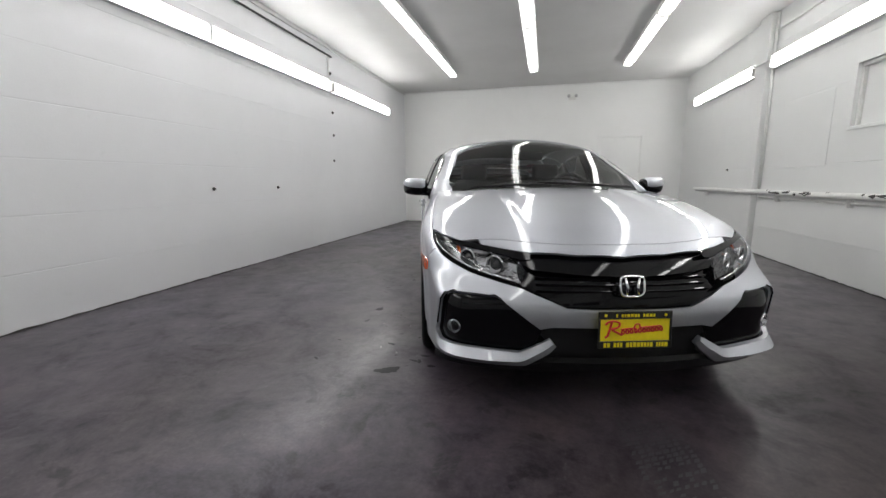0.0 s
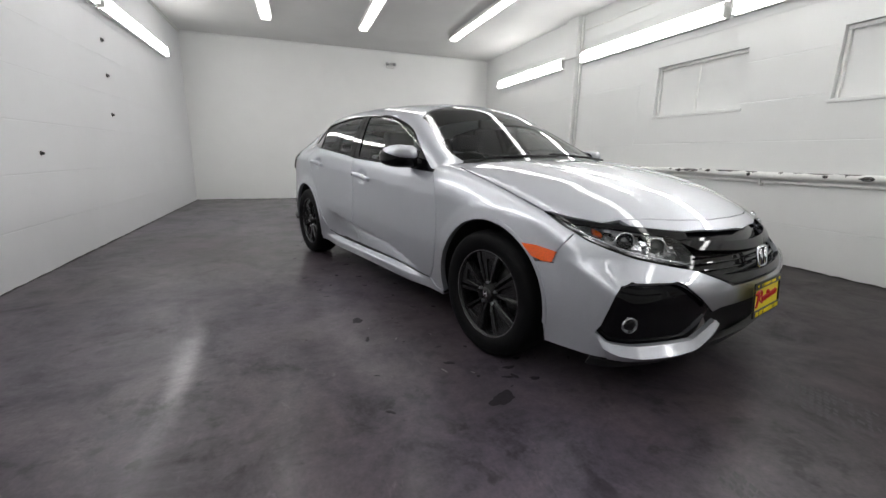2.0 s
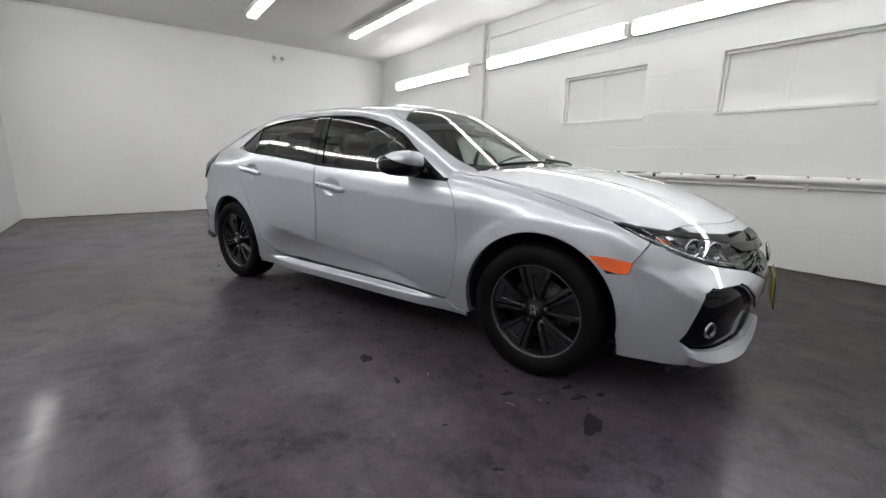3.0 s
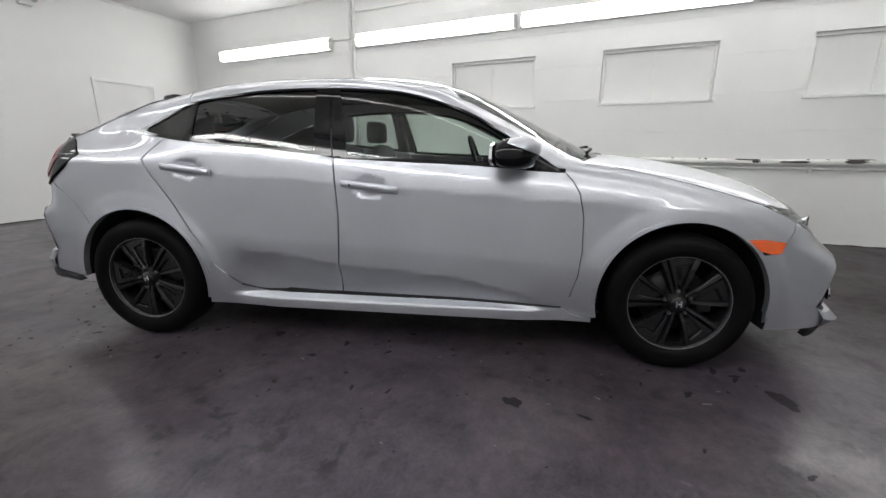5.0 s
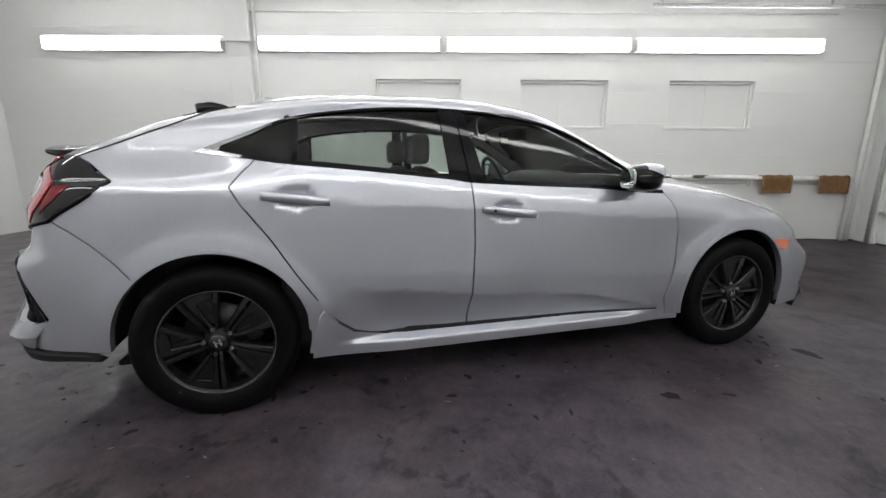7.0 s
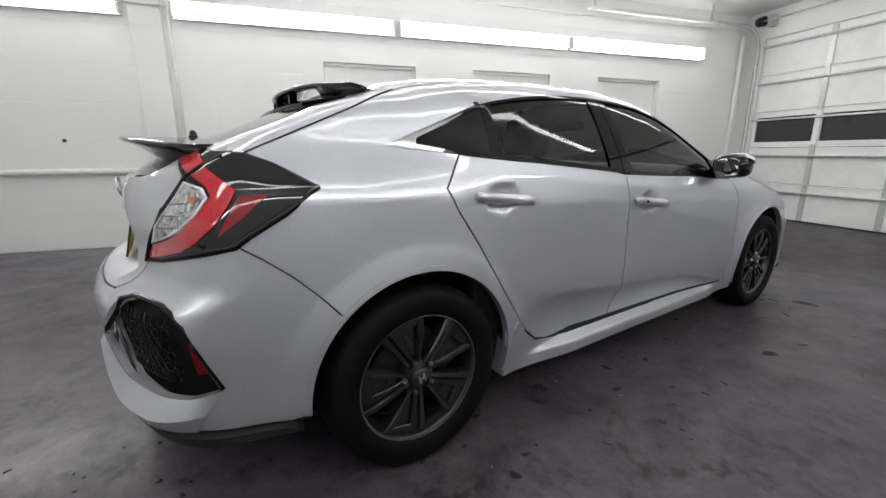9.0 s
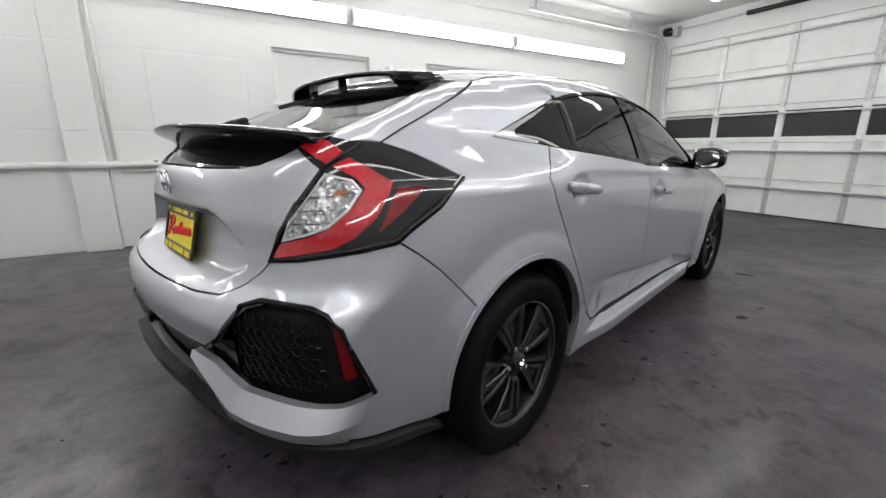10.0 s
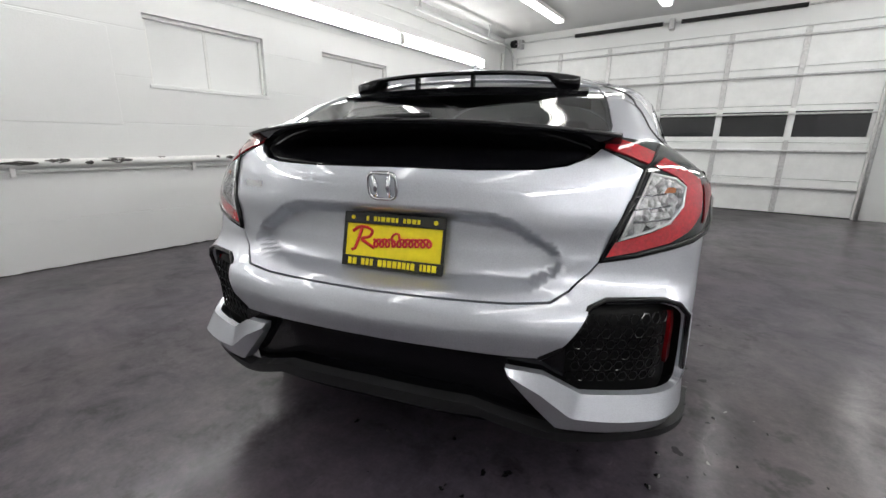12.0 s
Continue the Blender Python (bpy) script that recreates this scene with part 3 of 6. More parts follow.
def patch_mesh(name, chart, loop, mat, step=0.022, level=0.0, gap=0.0025, flange=0.014, mirror=False, lift=None):
    """A panel: the region inside a loop of 3D points, cut into a net and laid on the skin at a level, with a turned-in edge."""
    uv = tidy(to_chart(chart, loop), step, gap)
    bm = bmesh.new()
    bm.faces.new([bm.verts.new((*p, 0)) for p in uv])
    bm.normal_update()
    bmesh.ops.triangulate(bm, faces=bm.faces)
    for k in (0, 1):
        lo, hi = uv[:, k].min(), uv[:, k].max()
        no = (1, 0, 0) if k == 0 else (0, 1, 0)
        for v in np.arange(math.floor(lo / step) * step + step, hi, step):
            co = (v, 0, 0) if k == 0 else (0, v, 0)
            bmesh.ops.bisect_plane(bm, geom=bm.verts[:] + bm.edges[:] + bm.faces[:], plane_co=co, plane_no=no, dist=1e-5)
    bmesh.ops.remove_doubles(bm, verts=bm.verts, dist=2e-4)
    bm.verts.index_update()
    flat = np.array([v.co[:2] for v in bm.verts])
    lv = level if lift is None else level + lift(flat)
    p = project(chart, flat, lv)
    nrm = gradient(p)
    faces = [[v.index for v in f.verts] for f in bm.faces]
    rim = [(e.verts[0].index, e.verts[1].index) for e in bm.edges if e.is_boundary]
    bm.free()
    turn = 0.0
    for f in faces:
        a, b, n0 = p[f[1]] - p[f[0]], p[f[2]] - p[f[0]], nrm[f[0]]
        turn += n0[0] * (a[1] * b[2] - a[2] * b[1]) + n0[1] * (a[2] * b[0] - a[0] * b[2]) + n0[2] * (a[0] * b[1] - a[1] * b[0])
    fixed = faces if turn >= 0 else [f[::-1] for f in faces]
    verts, normals = list(p), list(nrm)
    if flange:
        top, low = {}, {}
        for i in {i for e in rim for i in e}:
            top[i] = len(verts)
            verts.append(p[i])
            low[i] = len(verts)
            verts.append(p[i] - nrm[i] * flange)
            normals += [np.zeros(3), np.zeros(3)]
        fixed += [[top[a], top[b], low[b], low[a]] for a, b in rim]
    verts, normals = np.array(verts), np.array(normals)
    if mirror:
        verts[:, 0] *= -1
        normals[:, 0] *= -1
        fixed = [f[::-1] for f in fixed]
    me = bpy.data.meshes.new(name)
    me.from_pydata(verts.tolist(), [], fixed)
    me.polygons.foreach_set("use_smooth", [True] * len(me.polygons))
    me.materials.append(mat)
    me.normals_split_custom_set_from_vertices(normals.tolist())
    return me


def panel(name, chart, loop, mat, parent, label="", both=False, **more):
    """A panel of the car; both: its mirror image on the other side too. Returns the objects."""
    made = [part(name, patch_mesh(name, chart, loop, mat, **more), mat, parent, label)]
    if both:
        made.append(part(name, patch_mesh(name, chart, loop, mat, mirror=True, **more), mat, parent, label))
    return made


# ---- the hatchback ----
CAR = thing("car", "silver five-door hatchback with black alloy wheels on the grey floor", "car", pose(0, 0.009, 0, 0, 0, 16.4))


def arc(hub, a, b, r=ARCH, n=22):
    """The wheel arch from angle a to b (degrees, 0 towards the rear, 90 up)."""
    t = np.radians(np.linspace(a, b, n))
    return np.c_[hub + r * np.cos(t), HUB_Z + 0.012 + r * np.sin(t)]


# seam lines on the right-hand side, as (y, z)
BELT = spline([(1.23, 1.068), (1.05, 1.046), (0.74, 1.019), (0.36, 0.982), (0.26, 0.968), (-0.02, 0.952), (-0.40, 0.935), (-0.66, 0.914), (-0.815, 0.906)])
DLO_TOP = spline([(-0.815, 0.906), (-0.70, 0.978), (-0.534, 1.082), (-0.406, 1.160), (-0.265, 1.218), (-0.087, 1.266), (0.07, 1.288), (0.38, 1.298), (0.64, 1.288), (0.89, 1.258), (1.04, 1.226), (1.16, 1.178), (1.39, 1.088)])
DOOR_REAR = [(1.16, 1.060), (1.21, 1.005), (1.252, 0.955), (1.215, 0.885), (1.118, 0.748), (1.025, 0.594), (0.93, 0.449), (0.87, 0.372), (0.80, 0.318), (0.72, 0.292), (0.66, 0.284)]
DOOR_MID = [(0.262, 0.968), (0.250, 0.84), (0.244, 0.68), (0.250, 0.50), (0.262, 0.286)]
DOOR_FRONT = [(-0.815, 0.906), (-0.850, 0.868), (-0.880, 0.815), (-0.903, 0.71), (-0.908, 0.55), (-0.896, 0.43), (-0.870, 0.335), (-0.832, 0.278)]
RAIL_TOP = [(-0.900, 0.955), (-0.78, 1.008), (-0.62, 1.092), (-0.5, 1.158), (-0.36, 1.228), (-0.2, 1.292), (0, 1.336), (0.2, 1.362), (0.45, 1.365), (0.8, 1.350), (1.05, 1.325), (1.20, 1.300), (1.26, 1.288)]
HATCH = [(1.26, 1.288), (1.36, 1.252), (1.47, 1.203), (1.65, 1.128), (1.80, 1.066)]
HOOD_SIDE = [(-0.900, 0.955), (-1.0, 0.935), (-1.15, 0.905), (-1.30, 0.872), (-1.48, 0.825), (-1.645, 0.775)]
LAMP_BACK = [(-1.645, 0.775), (-1.73, 0.735), (-1.80, 0.702)]
SEAM_FRONT = [(-1.80, 0.702), (-1.775, 0.655), (-1.752, 0.620), (-1.742, 0.570)]
TAIL_SIDE = [(1.80, 1.066), (1.74, 1.040), (1.645, 0.978), (1.74, 0.912), (1.828, 0.860), (1.858, 0.836)]
SEAM_REAR = [(1.858, 0.836), (1.80, 0.795), (1.735, 0.742), (1.66, 0.665), (1.610, 0.606)]
F_ARCH_END, R_ARCH_END = arc(HUB_F, 180 - 42, 180 - 42)[0], arc(HUB_R, 52, 52)[0]


def rev(a):
    return list(a)[::-1]


# front fender: door seam, bonnet seam, lamp, bumper seam, arch
fender = rev(DOOR_FRONT)[1:] + [(-0.86, 0.93)] + HOOD_SIDE + LAMP_BACK[1:] + SEAM_FRONT[1:] + list(arc(HUB_F, 138, -17 + 17)) + list(arc(HUB_F, 0, -16, n=4)) + [(-0.985, 0.232), (-0.90, 0.232)]
panel("front_fender", "side", side(fender), PAINT, CAR, both=True, gap=0.0012)
panel("inner_side", "side", side([(-0.95, 0.205), (-0.95, 0.45), (-0.86, 0.86), (1.10, 0.95), (1.06, 0.68), (0.97, 0.45), (0.97, 0.205)]), MATTE, CAR, both=True, level=-0.022, gap=0, flange=0, step=0.05)
for loop in ([(-0.94, 0.215), (-0.94, 0.345), (-0.885, 0.345), (-0.80, 0.276), (-0.80, 0.215)], [(0.86, 0.35), (0.93, 0.475), (0.995, 0.475), (0.99, 0.35), (0.93, 0.29)]):
    panel("corner_filler", "side", side(loop), PAINT, CAR, both=True, level=-0.005, gap=0, flange=0)
front_door = panel("front_door", "side", side(DOOR_FRONT + [(-0.7, 0.281), (-0.3, 0.283)] + rev(DOOR_MID) + [tuple(p) for p in BELT if p[0] < 0.255]), PAINT, CAR, both=True, gap=0.0034)
rear_door = panel("rear_door", "side", side(DOOR_MID + [(0.45, 0.285)] + rev(DOOR_REAR) + [tuple(p) for p in BELT if 0.27 < p[0] < 1.15]), PAINT, CAR, both=True, gap=0.0034)
quarter = DOOR_REAR[:1] + [tuple(p) for p in rev(BELT) if p[0] > 1.17] + [(1.33, 1.078), (1.39, 1.088)] + [tuple(p) for p in rev(DLO_TOP) if p[0] > 1.02] + [(1.10, 1.318)] + RAIL_TOP[-2:] + HATCH[1:] + TAIL_SIDE[1:] + SEAM_REAR[1:] + list(arc(HUB_R, 46, 180)) + list(arc(HUB_R, 180, 196, n=4)) + [(0.985, 0.232), (0.93, 0.30), (0.955, 0.41)] + [p for p in rev(DOOR_REAR) if p[1] > 0.43][:-1]
panel("quarter_panel", "side", side(quarter), PAINT, CAR, both=True)
rail = [tuple(p) for p in DLO_TOP if p[0] < 1.03] + [(1.10, 1.318)] + rev([p for p in RAIL_TOP if p[0] < 1.15])
panel("roof_rail", "side", side(rail), PAINT, CAR, both=True, gap=-0.004, level=-0.0015, flange=0)
panel("joint_strip", "side", side([(1.0, 1.248), (1.06, 1.232), (1.14, 1.205), (1.17, 1.295), (1.10, 1.312), (1.03, 1.318)]), PAINT, CAR, both=True, level=-0.0035, gap=0, flange=0)
sill = [(-0.975, 0.205), (-0.975, 0.232), (-0.90, 0.236), (-0.832, 0.272), (-0.7, 0.275), (0.45, 0.279), (0.66, 0.278), (0.80, 0.312), (0.87, 0.366), (0.925, 0.43), (0.95, 0.40), (0.975, 0.30), (0.985, 0.205)]
panel("sill", "side", side(sill), PAINT, CAR, both=True, level=0.003, flange=0.08, step=0.010)
for s_ in (1, -1):
    q = project("side", spline([(-0.832, 0.275), (-0.7, 0.278), (-0.3, 0.280), (0.26, 0.283), (0.45, 0.282), (0.66, 0.281), (0.80, 0.315)]), -0.001) * (s_, 1, 1)
    part("door_seal", tube([tuple(v) for v in q], 0.0042, 5), MATTE, CAR)

# bonnet, roof, hatch frame
hood_r = side(HOOD_SIDE)
nose = np.array([(-0.79, -1.735, 0.752), (-0.70, -1.84, 0.738), (-0.605, -1.915, 0.728), (-0.5, -1.985, 0.715), (-0.40, -2.035, 0.704), (-0.2, -2.092, 0.694), (0, -2.115, 0.690)])
cowl = above([(-0.80, -0.905), (-0.70, -0.925), (-0.5, -1.02), (-0.3, -1.085), (0, -1.115)], True)
split = above([(-0.62, -1.872), (-0.5, -1.928), (-0.38, -1.985), (-0.2, -2.038), (0, -2.056)], True)
half = np.vstack([cowl[::-1], hood_r[1:], nose[:2], split])
lipn = np.vstack([split[::-1], nose[2:3], nose[3:]])
panel("nose_strip", "top", np.vstack([lipn, mirrored(lipn)]), PAINT, CAR, "silver strip above the grille", gap=0.002)
panel("bonnet", "top", np.vstack([half, mirrored(half)[1:]]), PAINT, CAR, gap=0.001)
roof_edge = side([p for p in RAIL_TOP if p[0] > -0.37])
head = above([(-0.60, -0.315), (-0.45, -0.235), (-0.25, -0.175), (0, -0.155)], True)
tail = above([(-0.58, 1.285), (-0.45, 1.335), (-0.2, 1.37), (0, 1.38)], True)
half = np.vstack([head[::-1], roof_edge, tail])
panel("roof", "top", np.vstack([half, mirrored(half)[1:]]), PAINT, CAR, gap=0.0012)
pillar = side([p for p in RAIL_TOP if p[0] < -0.35])
half = np.vstack([head[::-1], pillar[::-1], above([(-0.70, -0.905), (-0.5, -1.0), (-0.3, -1.06), (0, -1.09)], True)])
panel("windscreen", "top", np.vstack([half, mirrored(half)[1:]]), WINDSCREEN, CAR, "clear windscreen", level=-0.006, gap=0.001, flange=0)
band = np.vstack([above([(-0.70, -0.905), (-0.5, -1.0), (-0.3, -1.06), (0, -1.09)], True), cowl[::-1]])
panel("cowl", "top", np.vstack([band, mirrored(band)[1:]]), MATTE, CAR, level=-0.012, gap=0)
strip = np.vstack([side([p for p in RAIL_TOP if p[0] < -0.3]), above([(-0.615, -0.33), (-0.655, -0.50), (-0.695, -0.68), (-0.735, -0.87)])])
panel("screen_surround", "top", strip, GLOSS, CAR, both=True, level=-0.004, gap=0, flange=0)
hatch_line = side(HATCH)
glass_r = above([(-0.535, 1.36), (-0.555, 1.50), (-0.572, 1.65), (-0.580, 1.80), (-0.575, 1.845)])
panel("hatch_pillar", "top", np.vstack([hatch_line, [(-0.66, 1.87, 1.07), (-0.585, 1.885, 1.085)], glass_r[::-1], [(-0.53, 1.335, 1.33)]]), PAINT, CAR, both=True, gap=0.0)
low = above([(-0.575, 1.845), (-0.4, 1.872), (0, 1.885)], True)
half = np.vstack([above([(0, 1.475), (-0.3, 1.462), (-0.54, 1.425)]), glass_r[1:], low])
hatch_glass = panel("rear_window", "top", np.vstack([half, mirrored(half)[1:]]), DARKGLASS, CAR, "tinted sloping rear window", level=-0.005, gap=0.002, flange=0)[0]

for s_ in (1, -1):
    q = project("side", spline(HATCH), 0.0005) * (s_, 1, 1)
    part("hatch_seam", tube([tuple(v) for v in q], 0.0032, 5), MATTE, CAR)
# side glass, pillars and trims


def glass(name, a, b, mat, owner):
    """Side glass between two slanted ends (top y, bottom y)."""
    top = [tuple(p - np.array((0, 0.008))) for p in DLO_TOP if a[0] < p[0] < b[0]]
    low_ = [tuple(p + np.array((0, 0.014))) for p in BELT if a[1] < p[0] < b[1]]
    zt = lambda y: float(np.interp(y, DLO_TOP[:, 0], DLO_TOP[:, 1])) - 0.008
    zb = lambda y: float(np.interp(-y, -BELT[:, 0], BELT[:, 1])) + 0.014
    loop = [(a[0], zt(a[0]))] + top + [(b[0], zt(b[0])), (b[1], zb(b[1]))] + low_ + [(a[1], zb(a[1]))]
    for k, ob in enumerate(owner):
        part(name, patch_mesh(name, "side", side(loop), mat, level=-0.006, gap=0.0, flange=0, mirror=k == 1), mat, ob)


glass("window", (-0.60, -0.64), (0.275, 0.205), DOORGLASS, front_door)
glass("window", (0.385, 0.36), (1.0, 1.005), DARKGLASS, rear_door)
for k, ob in enumerate(rear_door):
    for nm, loop in (("quarter_glass", [(1.03, 1.215), (1.15, 1.176), (1.28, 1.122), (1.305, 1.094), (1.22, 1.074), (1.02, 1.056)]),):
        part(nm, patch_mesh(nm, "side", side(loop), DARKPANE, level=-0.003, gap=0, flange=0, mirror=k == 1), DARKPANE, ob, "dark fixed quarter glass")
    part("division_bar", patch_mesh("division_bar", "side", side([(0.993, 1.235), (1.03, 1.222), (1.03, 1.048), (0.995, 1.044)]), GLOSS, level=-0.001, gap=0, mirror=k == 1), GLOSS, ob)
    part("pillar_cover", patch_mesh("pillar_cover", "side", side([(0.310, 1.296), (0.385, 1.296), (0.360, 0.985), (0.268, 0.972)]), GLOSS, level=0.0, gap=0.001, mirror=k == 1), GLOSS, ob, "gloss black pillar cover")
    part("window_trim", patch_mesh("window_trim", "side", side([tuple(p + np.array((0, 0.016))) for p in BELT if p[0] > 0.27] [::-1] + [tuple(p) for p in BELT if p[0] > 0.27]), GLOSS, level=0.002, gap=0, mirror=k == 1), GLOSS, ob)
for k, ob in enumerate(front_door):
    part("pillar_cover", patch_mesh("pillar_cover", "side", side([(0.265, 1.293), (0.307, 1.296), (0.264, 0.970), (0.192, 0.972)]), GLOSS, level=0.0, gap=0.001, mirror=k == 1), GLOSS, ob, "gloss black pillar cover")
    part("window_trim", patch_mesh("window_trim", "side", side([tuple(p + np.array((0, 0.016))) for p in BELT if p[0] < 0.26] [::-1] + [tuple(p) for p in BELT if p[0] < 0.26]), GLOSS, level=0.002, gap=0, mirror=k == 1), GLOSS, ob)
    part("mirror_sail", patch_mesh("mirror_sail", "side", side([(-0.60, 1.035), (-0.80, 0.914), (-0.64, 0.925)]), GLOSS, level=0.0, gap=0, mirror=k == 1), GLOSS, ob)
top_trim = [tuple(p) for p in DLO_TOP if -0.75 < p[0] < 1.1]
panel("window_surround", "side", side(top_trim + rev([(y, z - 0.010) for y, z in top_trim])), GLOSS, CAR, both=True, level=0.0015, gap=0)
panel("quarter_trim", "side", side([(1.10, 1.198), (1.20, 1.162), (1.395, 1.088), (1.33, 1.077), (1.22, 1.066), (1.205, 1.075), (1.300, 1.092), (1.290, 1.112), (1.18, 1.158)]), SATIN, CAR, "bright silver quarter trim", both=True, level=0.004, gap=0)
# arch lips and dark wells
for hub, a, b in ((HUB_F, 186, -15), (HUB_R, 195, -1)):
    lip = np.vstack([arc(hub, a, b, ARCH + 0.016, 40), arc(hub, b, a, ARCH - 0.001, 40)])
    panel("arch_lip", "side", side(lip), PAINT, CAR, both=True, level=0.004, gap=0, flange=0.03)
    for s in (-1, 1):
        bm = bmesh.new()
        ring = [[bm.verts.new((s * x, hub + r * math.cos(t), HUB_Z + r * math.sin(t))) for t in np.linspace(-0.01 if hub > 0 else -0.28, math.pi + 0.28, 28)] for x, r in ((0.872, ARCH + 0.013), (0.60, ARCH + 0.022), (0.60, 0.05))]
        for p, q in zip(ring, ring[1:]):
            for i in range(27):
                bm.faces.new((p[i], p[i + 1], q[i + 1], q[i]))
        part("wheel_well", bm, MATTE, CAR, smooth=True)


# ---- front end ----
def chart_loop(points):
    """A loop right of the centre line closed by its mirror image."""
    p = np.asarray(points, float)
    return np.vstack([p, mirrored(p)])


BAR_TOP = [(0, -2.21, 0.490), (-0.164, -2.21, 0.489), (-0.27, -2.20, 0.492), (-0.345, -2.19, 0.522), (-0.43, -2.14, 0.556)]
LAMP_LOW = [(-0.456, -2.128, 0.566), (-0.565, -2.064, 0.588), (-0.672, -1.987, 0.613), (-0.745, -1.915, 0.645), (-0.79, -1.84, 0.676), tuple(side([(-1.80, 0.702)])[0])]
BEZEL = [(-0.383, -2.184, 0.392), (-0.47, -2.16, 0.462), (-0.545, -2.135, 0.520), (-0.575, -2.12, 0.532), (-0.753, -2.032, 0.535), (-0.79, -2.01, 0.522), (-0.806, -2.0, 0.490), (-0.822, -1.965, 0.36), (-0.824, -1.97, 0.322)]
LIP_TOP = [(-0.829, -1.945, 0.322), (-0.812, -1.99, 0.292), (-0.722, -2.077, 0.286), (-0.464, -2.154, 0.277), (-0.338, -2.185, 0.348)]
LIP_LOW = [(-0.310, -2.185, 0.318), (-0.335, -2.17, 0.285), (-0.430, -2.13, 0.212), (-0.6, -2.07, 0.214), (-0.80, -1.99, 0.222), (-0.86, -1.80, 0.215)]
seam = side(SEAM_FRONT)
arch_f = side([tuple(p) for p in arc(HUB_F, 142, 186, n=9)] + [(-1.728, 0.215)])
bumper = BAR_TOP + LAMP_LOW + [tuple(p) for p in seam[1:]] + [tuple(p) for p in arch_f] + rev(LIP_LOW) + rev(LIP_TOP)[:] + rev(BEZEL)[1:] + [(-0.33, -2.195, 0.404), (-0.16, -2.21, 0.404), (0, -2.21, 0.404)]
panel("front_bumper", "front", chart_loop(bumper), PAINT, CAR, gap=0.0015, flange=0.02)


def ribbon(name, chart, a, b, level_a, levels_b, parent, mirror, n=36):
    """A tilted facet from line a out to a proud line b, with a return face under it."""
    def along(p, k):
        p = np.asarray(p, float)
        d = np.r_[0, np.cumsum(np.linalg.norm(np.diff(p, axis=0), axis=1))]
        return np.stack([np.interp(np.linspace(0, d[-1], k), d, p[:, i]) for i in range(3)], 1)
    ua, ub = to_chart(chart, along(a, n)), to_chart(chart, along(b, n))
    lv = np.interp(np.linspace(0, 1, n), np.linspace(0, 1, len(levels_b)), levels_b)
    crest = ua * 0.46 + ub * 0.54
    rows_ = [project(chart, ua, level_a), project(chart, crest, lv), project(chart, ub, lv * 0.6), project(chart, ub, -0.004)]
    bm = bmesh.new()
    net = [[bm.verts.new((v[0] * (-1 if mirror else 1), v[1], v[2])) for v in w] for w in rows_]
    for r0, r1 in zip(net, net[1:]):
        for i in range(n - 1):
            bm.faces.new((r0[i], r1[i], r1[i + 1], r0[i + 1]))
    for r0 in net[1:3]:
        for p, q in zip(r0, r0[1:]):
            bm.edges.get((p, q)).smooth = False
    bmesh.ops.recalc_face_normals(bm, faces=bm.faces)
    return part(name, bm, PAINT, parent, "silver lip with a sharp upper facet", True)


for mir in (False, True):
    ribbon("bumper_lip", "front", rev(LIP_TOP), LIP_LOW[:5], 0.002, (0.012, 0.030, 0.046, 0.046, 0.012), CAR, mir)
# bezels with fog lamps
bez = np.array(BEZEL + LIP_TOP[1:4] + [(-0.42, -2.17, 0.315)])
for k, ob in enumerate(panel("fog_bezel", "front", bez, GLOSS, CAR, "gloss black fog lamp surround", both=True, level=-0.028, gap=-0.012, flange=0)):
    s = -1 if k == 0 else 1
    base = Vector((s * 0.745, -2.036, 0.366))
    m = Matrix.Translation(base) @ pose(0, 0, 0, 0, 0, s * 28)
    lamp = part("fog_lamp", lathe([(-0.002, 0.033), (-0.008, 0.031), (-0.008, 0.028), (0.006, 0.022), (0.016, 0.0001)], 28, "Y"), LAMPMETAL, ob, "round clear fog lamp", True, m)
    part("lens", lathe([(-0.012, 0.028), (-0.015, 0.018), (-0.016, 0.0001)], 24, "Y"), LENS, lamp, smooth=True)
for k, s in enumerate((-1, 1)):
    a = [(s * -q[0], q[1], q[2]) for q in BEZEL[:8]]
    pts = project("front", to_chart("front", np.array(a)), -0.004)
    part("bezel_edge", tube([tuple(q) for q in pts], 0.0045, 6), GLOSS, CAR, smooth=True)
# grille: deep backing, wing bar, slats, chin
grille_low = [(0, -2.21, 0.492), (-0.164, -2.21, 0.491), (-0.27, -2.2, 0.494), (-0.345, -2.19, 0.524), (-0.456, -2.128, 0.568)]
grille = grille_low + [(-0.47, -2.08, 0.62), (-0.46, -2.03, 0.692), (-0.40, -2.045, 0.697), (-0.2, -2.1, 0.687), (0, -2.12, 0.684)]
g = panel("grille", "front", chart_loop(grille), GLOSS, CAR, "gloss black grille with bars", level=-0.035, gap=-0.004, flange=0)[0]
part("wing_bar", patch_mesh("wing_bar", "front", chart_loop([(0, -2.2, 0.622), (-0.2, -2.18, 0.626), (-0.40, -2.1, 0.640), (-0.455, -2.05, 0.668), (-0.40, -2.05, 0.676), (-0.2, -2.1, 0.662), (0, -2.13, 0.657)]), GLOSS, level=0.004, gap=0, flange=0.03), GLOSS, g)
part("lower_bar", patch_mesh("lower_bar", "front", chart_loop([(0, -2.2, 0.496), (-0.27, -2.2, 0.500), (-0.345, -2.19, 0.528), (-0.40, -2.15, 0.552), (-0.30, -2.2, 0.540), (0, -2.2, 0.530)]), GLOSS, level=0.002, gap=0, flange=0.03), GLOSS, g)
